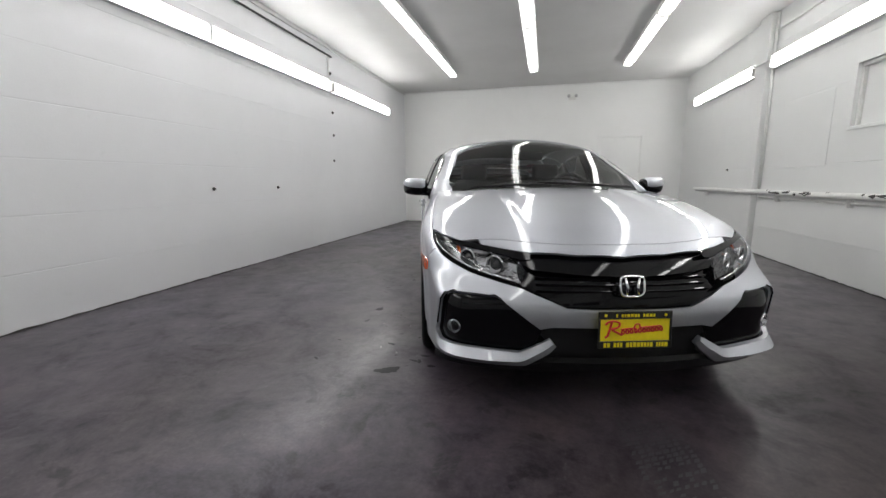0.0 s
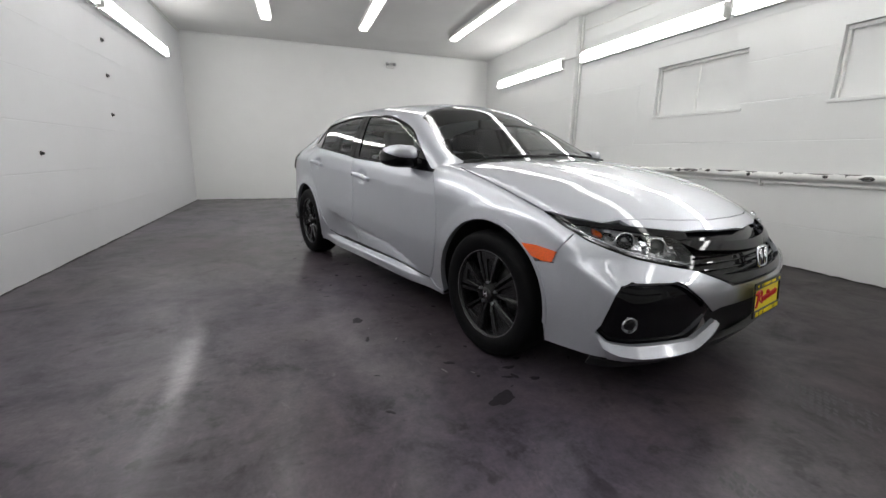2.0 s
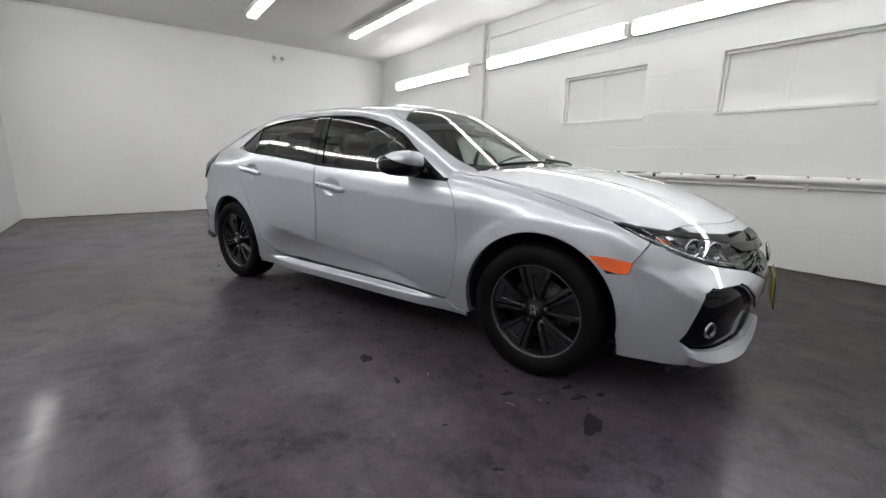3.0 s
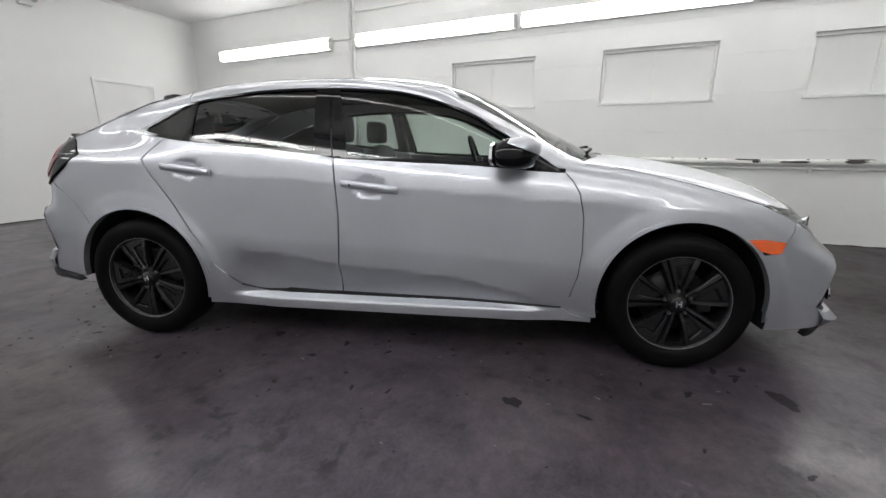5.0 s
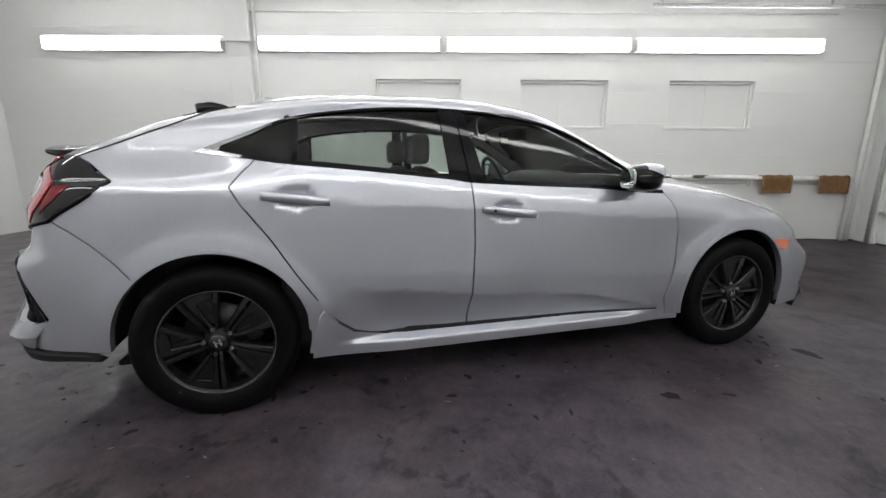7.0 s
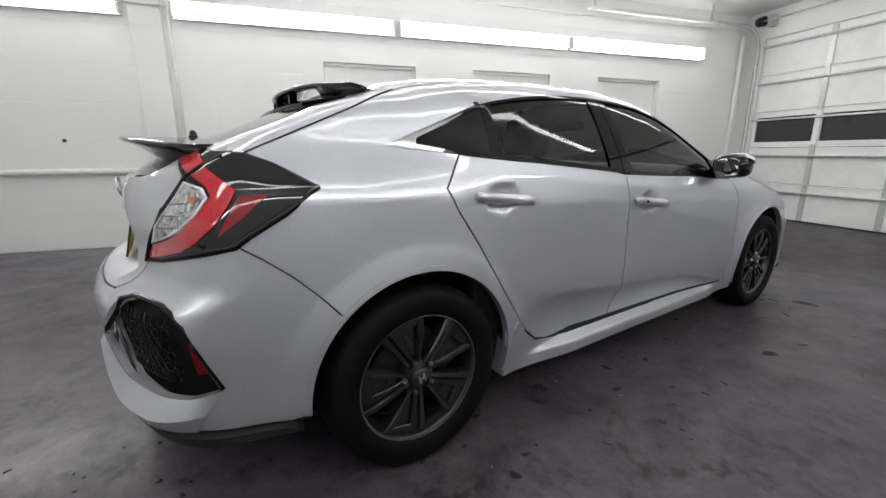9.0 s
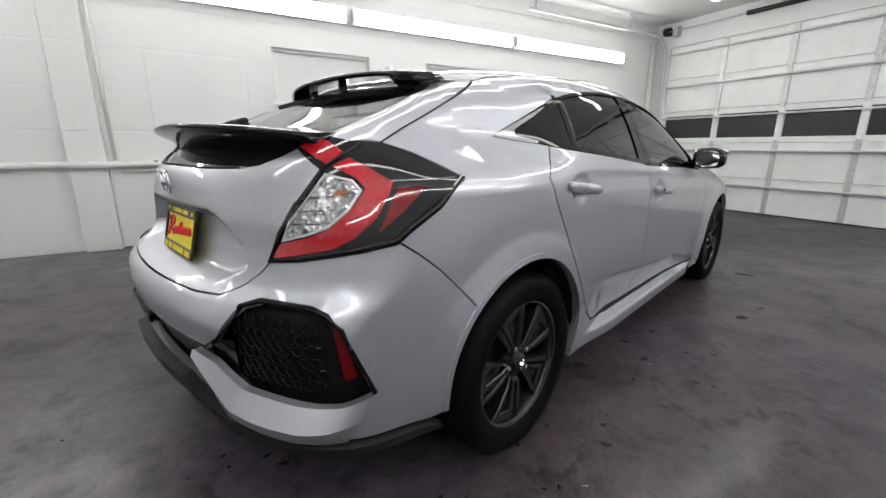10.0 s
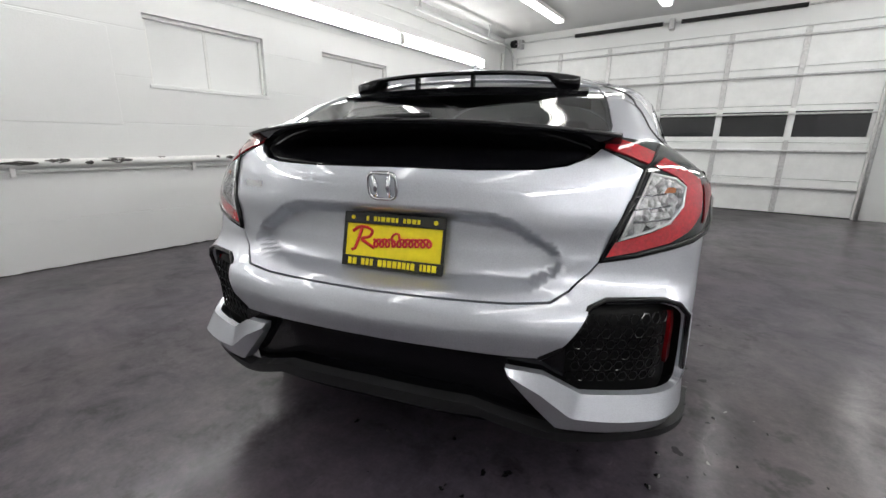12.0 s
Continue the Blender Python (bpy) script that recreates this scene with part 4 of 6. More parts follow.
for z in (0.556, 0.582, 0.606):
    w = 0.40
    pts = project("front", to_chart("front", np.array([(x, front_y(x, z), z) for x in np.linspace(-w, w, 25)])), -0.022)
    part("slat", tube([tuple(q) for q in pts], 0.005, 6), GLOSS, g)
# gloss strip over each lamp, running out to the fender tip
brow = np.vstack([nose[:5][::-1], hood_r[-1:], [(-0.80, -1.76, 0.735), (-0.70, -1.855, 0.722), (-0.60, -1.925, 0.708), (-0.50, -1.985, 0.692), (-0.44, -2.03, 0.676), (-0.40, -2.05, 0.680)]])
panel("lamp_brow", "front", brow, GLOSS, CAR, "gloss black strip over the headlamp", both=True, level=-0.002, gap=0.0, flange=0.01)
# headlamps
lamp_loop = np.array([(-0.455, -2.11, 0.574), (-0.565, -2.062, 0.594), (-0.672, -1.985, 0.619), (-0.745, -1.913, 0.651), (-0.79, -1.838, 0.682), (-0.825, -1.77, 0.712), (-0.838, -1.67, 0.765), (-0.80, -1.76, 0.735), (-0.70, -1.855, 0.722), (-0.60, -1.925, 0.708), (-0.50, -1.985, 0.692), (-0.445, -2.03, 0.676), (-0.43, -2.10, 0.62)])
for k, s in enumerate((-1, 1)):
    hl = part("headlamp", patch_mesh("headlamp", "front", lamp_loop, LAMPBACK, level=-0.050, gap=-0.004, flange=0, mirror=k == 1), LAMPBACK, CAR, "headlamp with clear lens, two chrome projectors and an amber side lamp")
    for x, z, r in ((0.665, 0.672, 0.038), (0.545, 0.645, 0.042)):
        y = float(project("front", to_chart("front", np.array([(-x, -1.98, z)])), -0.035)[0][1])
        m = Matrix.Translation((s * x, y, z)) @ pose(0, 0, 0, 0, 0, s * 38)
        bowl = part("projector", lathe([(-0.016, r + 0.003), (-0.022, r), (-0.020, r * 0.92), (0.0, r * 0.75), (0.025, r * 0.3), (0.028, 0.0001)], 26, "Y"), LAMPMETAL, hl, "", True, m)
        part("lens", lathe([(-0.004, r * 0.66), (-0.018, r * 0.5), (-0.026, 0.0001)], 20, "Y"), DARKLENS, bowl, smooth=True)
    for a, b, z0, z1, mt in ((0.50, 0.60, 0.600, 0.622, LAMPMETAL), (0.750, 0.770, 0.686, 0.700, AMBER), (0.60, 0.72, 0.632, 0.648, LAMPMETAL), (0.47, 0.52, 0.615, 0.672, LAMPMETAL), (0.595, 0.62, 0.64, 0.70, LAMPMETAL), (0.71, 0.735, 0.675, 0.712, LAMPMETAL)):
        q = np.array([(-a, -2, z0), (-b, -2, z0 + 0.012), (-b, -2, z1 + 0.012), (-a, -2, z1)])
        q[:, 1] = front_y(q[:, 0], q[:, 2])
        part("reflector", patch_mesh("reflector", "front", q, mt, level=-0.038, gap=0, flange=0.015, mirror=k == 1, step=0.03), mt, hl)
    pts = project("front", to_chart("front", lamp_loop[:7]), -0.012)
    pts[:, 0] *= 1 if k == 0 else -1
    part("light_guide", tube([(p[0], p[1], p[2] + 0.012) for p in pts], 0.0035, 6), LAMPMETAL, hl, "bright daytime lamp strip", True)
    part("lens", patch_mesh("lens", "front", lamp_loop, LENS, level=-0.002, gap=0.001, flange=0, mirror=k == 1), LENS, hl, "clear lens")
panel("side_marker", "side", side([(-1.583, 0.632), (-1.66, 0.632), (-1.752, 0.618), (-1.738, 0.572), (-1.70, 0.568), (-1.64, 0.582)]), AMBER, CAR, "amber side marker lamp", both=True, level=0.005, gap=0)
# lower intake and chin
panel("lower_intake", "front", chart_loop([(0, -2.2, 0.402), (-0.33, -2.19, 0.402), (-0.40, -2.18, 0.385), (-0.35, -2.18, 0.33), (-0.34, -2.15, 0.27), (-0.44, -2.1, 0.205), (0, -2.1, 0.19)]), MATTE, CAR, "black lower air intake", level=-0.030, gap=-0.004, flange=0)
panel("chin", "front", chart_loop([(0, -2.15, 0.235), (-0.36, -2.13, 0.235), (-0.44, -2.1, 0.206), (-0.70, -2.0, 0.210), (-0.82, -1.92, 0.214), (-0.82, -1.90, 0.180), (-0.6, -2, 0.168), (0, -2.1, 0.168)]), MATTE, CAR, "black chin spoiler", level=0.004, gap=0.001, flange=0.03)

# ---- rear end ----
GATE_LOW = [(0, 2.2, 0.672), (-0.365, 2.17, 0.674), (-0.465, 2.145, 0.680), (-0.510, 2.11, 0.702), (-0.552, 2.068, 0.742), (-0.576, 2.051, 0.774)]
TAIL_LOW = [(-0.576, 2.051, 0.774), (-0.66, 2.02, 0.788), (-0.746, 1.966, 0.808), (-0.795, 1.925, 0.820), tuple(side([(1.858, 0.836)])[0])]
VENT = [(-0.455, 2.195, 0.545), (-0.500, 2.185, 0.572), (-0.560, 2.13, 0.672), (-0.60, 2.1, 0.686), (-0.74, 2.04, 0.684), (-0.775, 2.02, 0.672), (-0.802, 2.0, 0.640), (-0.832, 1.935, 0.455)]
RLIP_TOP = [(-0.832, 1.935, 0.450), (-0.80, 2.005, 0.436), (-0.68, 2.1, 0.440), (-0.562, 2.153, 0.446), (-0.47, 2.19, 0.502), (-0.374, 2.212, 0.513)]
RLIP_LOW = [(-0.384, 2.21, 0.486), (-0.43, 2.18, 0.425), (-0.500, 2.161, 0.350), (-0.62, 2.12, 0.340), (-0.80, 1.997, 0.338), (-0.872, 1.78, 0.322)]
seam_r = side(SEAM_REAR)
arch_r = side([tuple(p) for p in arc(HUB_R, 44, -1, n=10)])
rear_bumper = GATE_LOW + TAIL_LOW[1:] + [tuple(p) for p in seam_r[1:]] + [tuple(p) for p in arch_r] + rev(RLIP_LOW) + rev(RLIP_TOP) + rev(VENT)[1:] + [(-0.365, 2.21, 0.546), (-0.2, 2.23, 0.550), (0, 2.24, 0.551)]
panel("rear_bumper", "rear", chart_loop(rear_bumper), PAINT, CAR, gap=0.0015, flange=0.02)
for mir in (False, True):
    ribbon("bumper_lip", "rear", rev(RLIP_TOP), RLIP_LOW[:5], 0.002, (0.014, 0.030, 0.042, 0.044, 0.010), CAR, mir)
vent = np.array(VENT + RLIP_TOP[1:4] + [(-0.50, 2.18, 0.50)])
for k, ob in enumerate(panel("rear_vent", "rear", vent, DEEPBLACK, CAR, "black honeycomb bumper vent", both=True, level=-0.046, gap=-0.030, flange=0)):
    s = 1 if k == 0 else -1
    q = np.array([(-0.545 - 0.027 * i - (0.0135 if j % 2 else 0) + 0.012 * math.cos(t), 2.1, 0.475 + 0.032 * j + 0.015 * math.sin(t)) for i in range(9) for j in range(6) for t in np.linspace(0, 2 * math.pi, 6, endpoint=False)])
    q[:, 1] = rear_y(q[:, 0], q[:, 2])
    cells = project("rear", to_chart("rear", q), -0.038)
    for i in range(9):
        for j in range(6):
            c = cells[i * 36 + j * 6 : i * 36 + j * 6 + 6] * (s, 1, 1)
            part("vent_cell", tube([tuple(v) for v in c], 0.0019, 4, closed=True), GLOSS, ob)
    pts = project("rear", to_chart("rear", np.array(VENT)), -0.003)
    pts[:, 0] *= s
    part("vent_edge", tube([tuple(v) for v in pts], 0.008, 6), GLOSS, ob, smooth=True)
    refl = np.array([(-0.771, 2.01, 0.645), (-0.785, 2.0, 0.642), (-0.803, 1.97, 0.49), (-0.790, 2.0, 0.486)])
    part("reflector", patch_mesh("reflector", "rear", refl, REDDARK, level=-0.036, gap=0, flange=0.010, mirror=k == 1), REDDARK, ob, "red rear reflector")
panel("rear_valance", "rear", chart_loop([(0, 2.24, 0.548), (-0.44, 2.2, 0.545), (-0.52, 2.17, 0.560), (-0.52, 2.16, 0.46), (-0.50, 2.16, 0.37), (-0.50, 2.13, 0.30), (0, 2.2, 0.32)]), GLOSS, CAR, "gloss black rear valance", level=-0.030, gap=-0.004, flange=0)
panel("diffuser", "rear", chart_loop([(0, 2.2, 0.415), (-0.28, 2.19, 0.405), (-0.38, 2.18, 0.372), (-0.47, 2.16, 0.338), (-0.52, 2.14, 0.334), (-0.80, 1.99, 0.330), (-0.872, 1.78, 0.317), (-0.872, 1.730, 0.296), (-0.80, 1.98, 0.300), (-0.52, 2.12, 0.292), (-0.44, 2.14, 0.312), (-0.30, 2.17, 0.366), (0, 2.18, 0.376)]), MATTE, CAR, "black rear diffuser lip", level=0.022, gap=0.001, flange=0.035)
# tailgate, lower black panel and spoiler lip
SPOIL_LOW = [(0, 2.08, 0.996), (-0.246, 2.078, 0.994), (-0.40, 2.035, 0.998), (-0.47, 2.01, 1.008), (-0.52, 1.97, 1.030), (-0.552, 1.943, 1.052)]
TAIL_IN = [(-0.552, 1.943, 1.052), (-0.60, 1.94, 1.028), (-0.652, 1.925, 0.999), (-0.625, 1.98, 0.92), (-0.598, 2.02, 0.845), (-0.576, 2.051, 0.774)]
gate = panel("tailgate", "rear", chart_loop(SPOIL_LOW + TAIL_IN[1:] + rev(GATE_LOW)[1:]), PAINT, CAR, flange=0.02, step=0.010)[0]
part("black_panel", patch_mesh("black_panel", "rear", chart_loop(SPOIL_LOW + [(-0.565, 1.90, 1.078), (-0.4, 1.98, 1.085), (0, 2.0, 1.09)]), GLOSS, level=-0.012, gap=0.001, flange=0.01), GLOSS, gate, "gloss black panel under the spoiler")
bm = bmesh.new()
xs = np.linspace(-0.60, 0.60, 41)
rows = []
for x in xs:
    e = abs(x) / 0.60
    back = 2.105 - 0.145 * e**2.4
    crest = 1.128 - 0.035 * e**2
    front_edge = 1.865 - 0.02 * e
    prof = [(front_edge, crest - 0.004), (front_edge + 0.07, crest - 0.004), (back - 0.05, crest - 0.003), (back - 0.008, crest - 0.004), (back, crest - 0.010), (back - 0.006, crest - 0.018), (back - 0.05, crest - 0.034), (2.01 - 0.10 * e**2.4, crest - 0.068), (1.95 - 0.06 * e, crest - 0.06), (front_edge, crest - 0.03)]
    rows.append([bm.verts.new((x, y, z)) for y, z in prof])
for a, b in zip(rows, rows[1:]):
    for i in range(len(a)):
        j = (i + 1) % len(a)
        bm.faces.new((a[i], a[j], b[j], b[i]))
bm.faces.new(rows[0])
bm.faces.new(rows[-1][::-1])
bmesh.ops.recalc_face_normals(bm, faces=bm.faces)
part("lower_spoiler", bm, GLOSS, gate, "gloss black lower spoiler", True)
# roof spoiler: a wing held clear of the roof's end, solid at its two ends
bm = bmesh.new()
rows = []
for x in np.linspace(-0.465, 0.465, 41):
    e = abs(x) / 0.465
    y0, y1 = 1.390 - 0.08 * e**3, 1.525 - 0.085 * e**2.2
    za, zb = (float(top_z(np.array([x]), np.array([y]))[0]) for y in (y0, y1))
    z0, z1 = za + 0.024 - 0.014 * e**4, 1.327 - 0.06 * x * x - 0.010 * e**6
    foot = float(ramp(np.array(e), 0.74, 0.86))
    low0, low1 = (z0 - 0.016) * (1 - foot) + (za - 0.004) * foot, (z1 - 0.018) * (1 - foot) + (zb - 0.006) * foot
    prof = [(y0, z0 - 0.006), (y0 + 0.03, z0 + 0.002), ((y0 + y1) / 2, (z0 + z1) / 2 + 0.008), (y1 - 0.012, z1), (y1, z1 - 0.007), (y1 - 0.004, low1), ((y0 + y1) / 2, (low0 + low1) / 2 + 0.008 * (1 - foot)), (y0, low0)]
    rows.append([bm.verts.new((x, y, z)) for y, z in prof])
for a, b in zip(rows, rows[1:]):
    for i in range(len(a)):
        j = (i + 1) % len(a)
        bm.faces.new((a[i], a[j], b[j], b[i]))
bm.faces.new(rows[0])
bm.faces.new(rows[-1][::-1])
bmesh.ops.recalc_face_normals(bm, faces=bm.faces)
part("roof_spoiler", bm, GLOSS, CAR, "gloss black roof spoiler with an open slot under it", True)
lo = above([(0, 1.505), (-0.25, 1.500), (-0.42, 1.480), (-0.50, 1.42)])
hi = above([(-0.50, 1.490), (-0.4, 1.545), (0, 1.562)])
panel("glass_header", "top", np.vstack([lo, hi, mirrored(np.vstack([lo, hi]))]), GLOSS, CAR, level=0.006, gap=0, flange=0.012)
hd = np.vstack([above([(0, 1.382), (-0.3, 1.365), (-0.53, 1.325)]), above([(-0.540, 1.418), (-0.45, 1.478), (-0.25, 1.500), (0, 1.505)])])
panel("hatch_header", "top", np.vstack([hd, mirrored(hd)]), PAINT, CAR, gap=-0.004, level=-0.008, flange=0)
for x in (-0.07, 0.16):
    z = float(top_z(np.array([x]), np.array([1.49]))[0])
    part("spoiler_post", box((x - 0.006, 1.47, z - 0.01), (x + 0.006, 1.505, 1.314 - 0.06 * x * x), 0.002), GLOSS, CAR)
# tail lamps
outer = np.array([(-0.563, 1.878, 1.088), (-0.66, 1.86, 1.072), tuple(side([(1.80, 1.066)])[0]), tuple(side([(1.74, 1.040)])[0]), tuple(side([(1.645, 0.978)])[0]), tuple(side([(1.74, 0.912)])[0]), tuple(side([(1.828, 0.860)])[0])] + TAIL_LOW[::-1][:0] + [TAIL_LOW[4], TAIL_LOW[3], TAIL_LOW[2], TAIL_LOW[1]] + rev(TAIL_IN))
BAR = np.array([(-0.556, 1.935, 1.056), (-0.60, 1.925, 1.038), (-0.650, 1.905, 1.013), (-0.668, 1.872, 1.044), (-0.62, 1.88, 1.066), (-0.565, 1.89, 1.083)])
BAND = np.array([(-0.690, 1.87, 1.030), (-0.75, 1.85, 1.002), (-0.800, 1.83, 0.974), (-0.806, 1.85, 0.940), (-0.806, 1.89, 0.890), (-0.780, 1.938, 0.845), (-0.737, 1.97, 0.818), (-0.66, 2.02, 0.797), (-0.582, 2.048, 0.783), (-0.605, 2.034, 0.821), (-0.684, 1.997, 0.844), (-0.728, 1.963, 0.868), (-0.752, 1.915, 0.912), (-0.760, 1.88, 0.960), (-0.728, 1.88, 0.982), (-0.672, 1.91, 1.010)])
CLEAR = np.array([(-0.668, 1.926, 0.990), (-0.724, 1.89, 0.976), (-0.753, 1.888, 0.955), (-0.746, 1.92, 0.910), (-0.722, 1.965, 0.870), (-0.68, 1.998, 0.850), (-0.612, 2.03, 0.828), (-0.628, 2.01, 0.875)])
OUTRED = np.array([(-0.822, 1.836, 0.960), (-0.850, 1.772, 0.962), (-0.838, 1.828, 0.908), (-0.820, 1.890, 0.862)])


def skin_tube(name, chart, pts, level, r, mat, parent, s, label="", closed=False):
    q = project(chart, to_chart(chart, np.array(pts)), level) * (s, 1, 1)
    return part(name, tube([tuple(v) for v in q], r, 6, closed=closed), mat, parent, label, True)


for k, s in enumerate((1, -1)):
    tl = part("tail_lamp", patch_mesh("tail_lamp", "rear", outer, SMOKE, level=0.002, gap=0.001, flange=0.02, mirror=k == 1), SMOKE, CAR, "tail lamp with red band, clear core and smoked ends")
    skin_tube("lamp_edge", "rear", [outer[i] for i in range(4, 14)], 0.002, 0.010, GLOSS, tl, s, "black lamp edge")
    skin_tube("lamp_edge", "rear", TAIL_IN[2:], 0.002, 0.007, GLOSS, tl, s)
    skin_tube("lamp_split", "rear", [(-0.648, 1.93, 1.000), (-0.668, 1.89, 1.028), (-0.700, 1.85, 1.062)], 0.005, 0.003, MATTE, tl, s, "dark gap between hatch and body lamp")
    for nm, loop in (("red_bar", BAR), ("red_lens", BAND)):
        part(nm, patch_mesh(nm, "rear", loop, RED, level=0.006, gap=0, flange=0.012, mirror=k == 1, step=0.015), RED, tl, "red brake lens")
    skin_tube("light_line", "rear", [(-0.800, 1.84, 0.975), (-0.82, 1.78, 0.976), tuple(side([(1.665, 0.978)])[0])], 0.003, 0.003, SATIN, tl, s, "thin bright line out to the lamp tip")
    part("outer_lens", patch_mesh("outer_lens", "rear", OUTRED, REDDARK, level=0.005, gap=0, flange=0.01, mirror=k == 1), REDDARK, tl, "dark red outer lens")
    core = part("clear_core", patch_mesh("clear_core", "rear", CLEAR, REFLECT, level=0.005, gap=0.001, flange=0.004, mirror=k == 1), REFLECT, tl, "clear reversing and indicator lens")
    skin_tube("core_edge", "rear", list(CLEAR), 0.007, 0.0042, WHITELENS, core, s, closed=True)
    for j in range(3):
        z = 0.872 + 0.030 * j
        skin_tube("rib", "rear", [(-0.622 - 0.009 * j, 1.99, z), (-0.68, 1.96, z + 0.004), (-0.715, 1.94, z + 0.008)], 0.006, 0.0025, SATIN, core, s)
    amb = np.array([(-0.718, 1.93, 0.956), (-0.732, 1.91, 0.954), (-0.732, 1.92, 0.942), (-0.717, 1.95, 0.943)])
    part("indicator", patch_mesh("indicator", "rear", amb, BULB, level=0.008, gap=0, flange=0.006, mirror=k == 1), BULB, core, "amber bulb behind the clear lens")
    part("lens", patch_mesh("lens", "rear", CLEAR, LENS, level=0.010, gap=0, flange=0, mirror=k == 1), LENS, core, "clear cover")


# ---- plates, badges ----
def plate(name, label, m, parent):
    """A dealer plate: yellow sheet, red scrawl, black frame with worn yellow bars where its lettering is."""
    p = part(name, box((-0.15, 0, -0.074), (0.15, 0.004, 0.074), 0.003), YELLOW, parent, label, at=m)
    bm = bmesh.new()
    for lo, hi in (((-0.158, -0.006, 0.046), (0.158, 0.001, 0.079)), ((-0.158, -0.006, -0.079), (0.158, 0.001, -0.048)), ((-0.158, -0.006, -0.048), (-0.149, 0.001, 0.046)), ((0.149, -0.006, -0.048), (0.158, 0.001, 0.046))):
        box(lo, hi, 0.002, 1, bm)
    part("plate_frame", bm, FRAMEBLACK, p, "black plate frame")
    rnd = random.Random(4)
    for z0, x0, x1, hgt in ((0.055, -0.085, 0.085, 0.013), (-0.073, -0.135, 0.135, 0.019)):
        bm = bmesh.new()
        x = x0
        while x < x1:
            w = rnd.uniform(0.010, 0.017)
            box((x, -0.0075, z0), (x + w - 0.004, -0.0055, z0 + hgt), bm=bm)
            x += w + (0.012 if rnd.random() < 0.12 else 0)
        part("frame_lettering", bm, YELLOW, p)
    for x in (-0.128, 0.128):
        part("plate_screw", lathe([(-0.0085, 0.0001), (-0.0085, 0.006), (-0.005, 0.007)], 10, "Y"), YELLOW, p, at=pose(x, 0, 0.0625))
    pts = [(-0.060 + 0.178 * f + 0.010 * math.sin(f * 62), -0.002, -0.008 + 0.040 * f * 0.35 + 0.011 * math.cos(f * 62) + (0.016 if 0.36 < f < 0.42 else 0)) for f in np.linspace(0, 1, 110)]
    part("red_scrawl", tube(pts, 0.0034, 6), INKRED, p, "red scrawl across the plate")
    loop = [(-0.128, 0.022), (-0.112, 0.034), (-0.085, 0.036), (-0.066, 0.026), (-0.074, 0.010), (-0.098, 0.002), (-0.076, -0.012), (-0.056, -0.022)]
    part("red_stroke", tube([(x, -0.002, z) for x, z in spline(loop)], 0.0046, 6), INKRED, p)
    part("red_stroke", tube([(-0.100, -0.002, 0.032), (-0.108, -0.002, 0.002), (-0.118, -0.002, -0.028), (-0.128, -0.002, -0.032)], 0.0048, 6), INKRED, p)
    return p


def badge(m, w, h, parent):
    """A chrome badge: rounded ring with two uprights, plain."""
    ring = [(w * math.copysign(abs(math.cos(t)) ** 0.45, math.cos(t)) * (1 - 0.12 * (math.sin(t) < 0) * abs(math.sin(t))), 0, h * math.copysign(abs(math.sin(t)) ** 0.45, math.sin(t))) for t in np.linspace(0, 2 * math.pi, 40, endpoint=False)]
    b = part("badge", tube(ring, 0.0055, 8, closed=True), CHROME, parent, "plain chrome badge", True, m)
    for s in (-1, 1):
        part("badge_bar", tube([(s * w * 0.60, -0.002, h * 0.80), (s * w * 0.42, -0.004, 0.0), (s * w * 0.50, -0.002, -h * 0.80)], [0.006, 0.0075, 0.006], 6), CHROME, b, smooth=True)
    return b


plate("number_plate", "yellow dealer plate in a black frame on the front bumper", pose(0.0, -2.250, 0.412, -4, 0, 0), CAR)
plate("number_plate", "yellow dealer plate in a black frame on the tailgate", pose(-0.020, 2.112, 0.786, -13, 0, 180), CAR)
badge(pose(0.0, -2.205, 0.586, -10, 0, 0), 0.052, 0.043, CAR)
badge(pose(0.0, 2.128, 0.944, 8, 0, 180), 0.042, 0.036, CAR)
bm = bmesh.new()
for i in range(5):
    x = 0.475 + 0.019 * i
    y = float(rear_y(np.array([x]), np.array([0.925]))[0])
    box((x - 0.007, y - 0.002, 0.916), (x + 0.006, y + 0.006, 0.934), bm=bm)
part("model_badge", bm, CHROME, gate, "small chrome bars of a badge")


# ---- handles and mirrors ----
def handle(y0, y1, z0, z1, owner):
    for k, ob in enumerate(owner):
        s = -1 if k == 0 else 1
        bm = bmesh.new()
        rows = []
        for i in range(13):
            f = i / 12
            y, z = y0 + (y1 - y0) * f, z0 + (z1 - z0) * f
            out = 0.012 + 0.022 * math.sin(math.pi * min(max(f, 0.04), 0.96)) ** 0.5
            x = float(side([(y, z)])[0][0])
            hh = 0.017 + 0.004 * math.sin(math.pi * f)
            rows.append([bm.verts.new((-s * (x - out * c * 1.0), y, z + hh * d)) for c, d in ((0.55, 1), (1, 0.72), (1.04, 0), (0.98, -0.72), (0.5, -1), (0.1, -0.6), (0.1, 0.6))])
        for a, b in zip(rows, rows[1:]):
            for i in range(7):
                bm.faces.new((a[i], a[(i + 1) % 7], b[(i + 1) % 7], b[i]))
        bm.faces.new(rows[0])
        bm.faces.new(rows[-1])
        bmesh.ops.recalc_face_normals(bm, faces=bm.faces)
        part("door_handle", bm, PAINT, ob, "body-coloured pull handle", True)


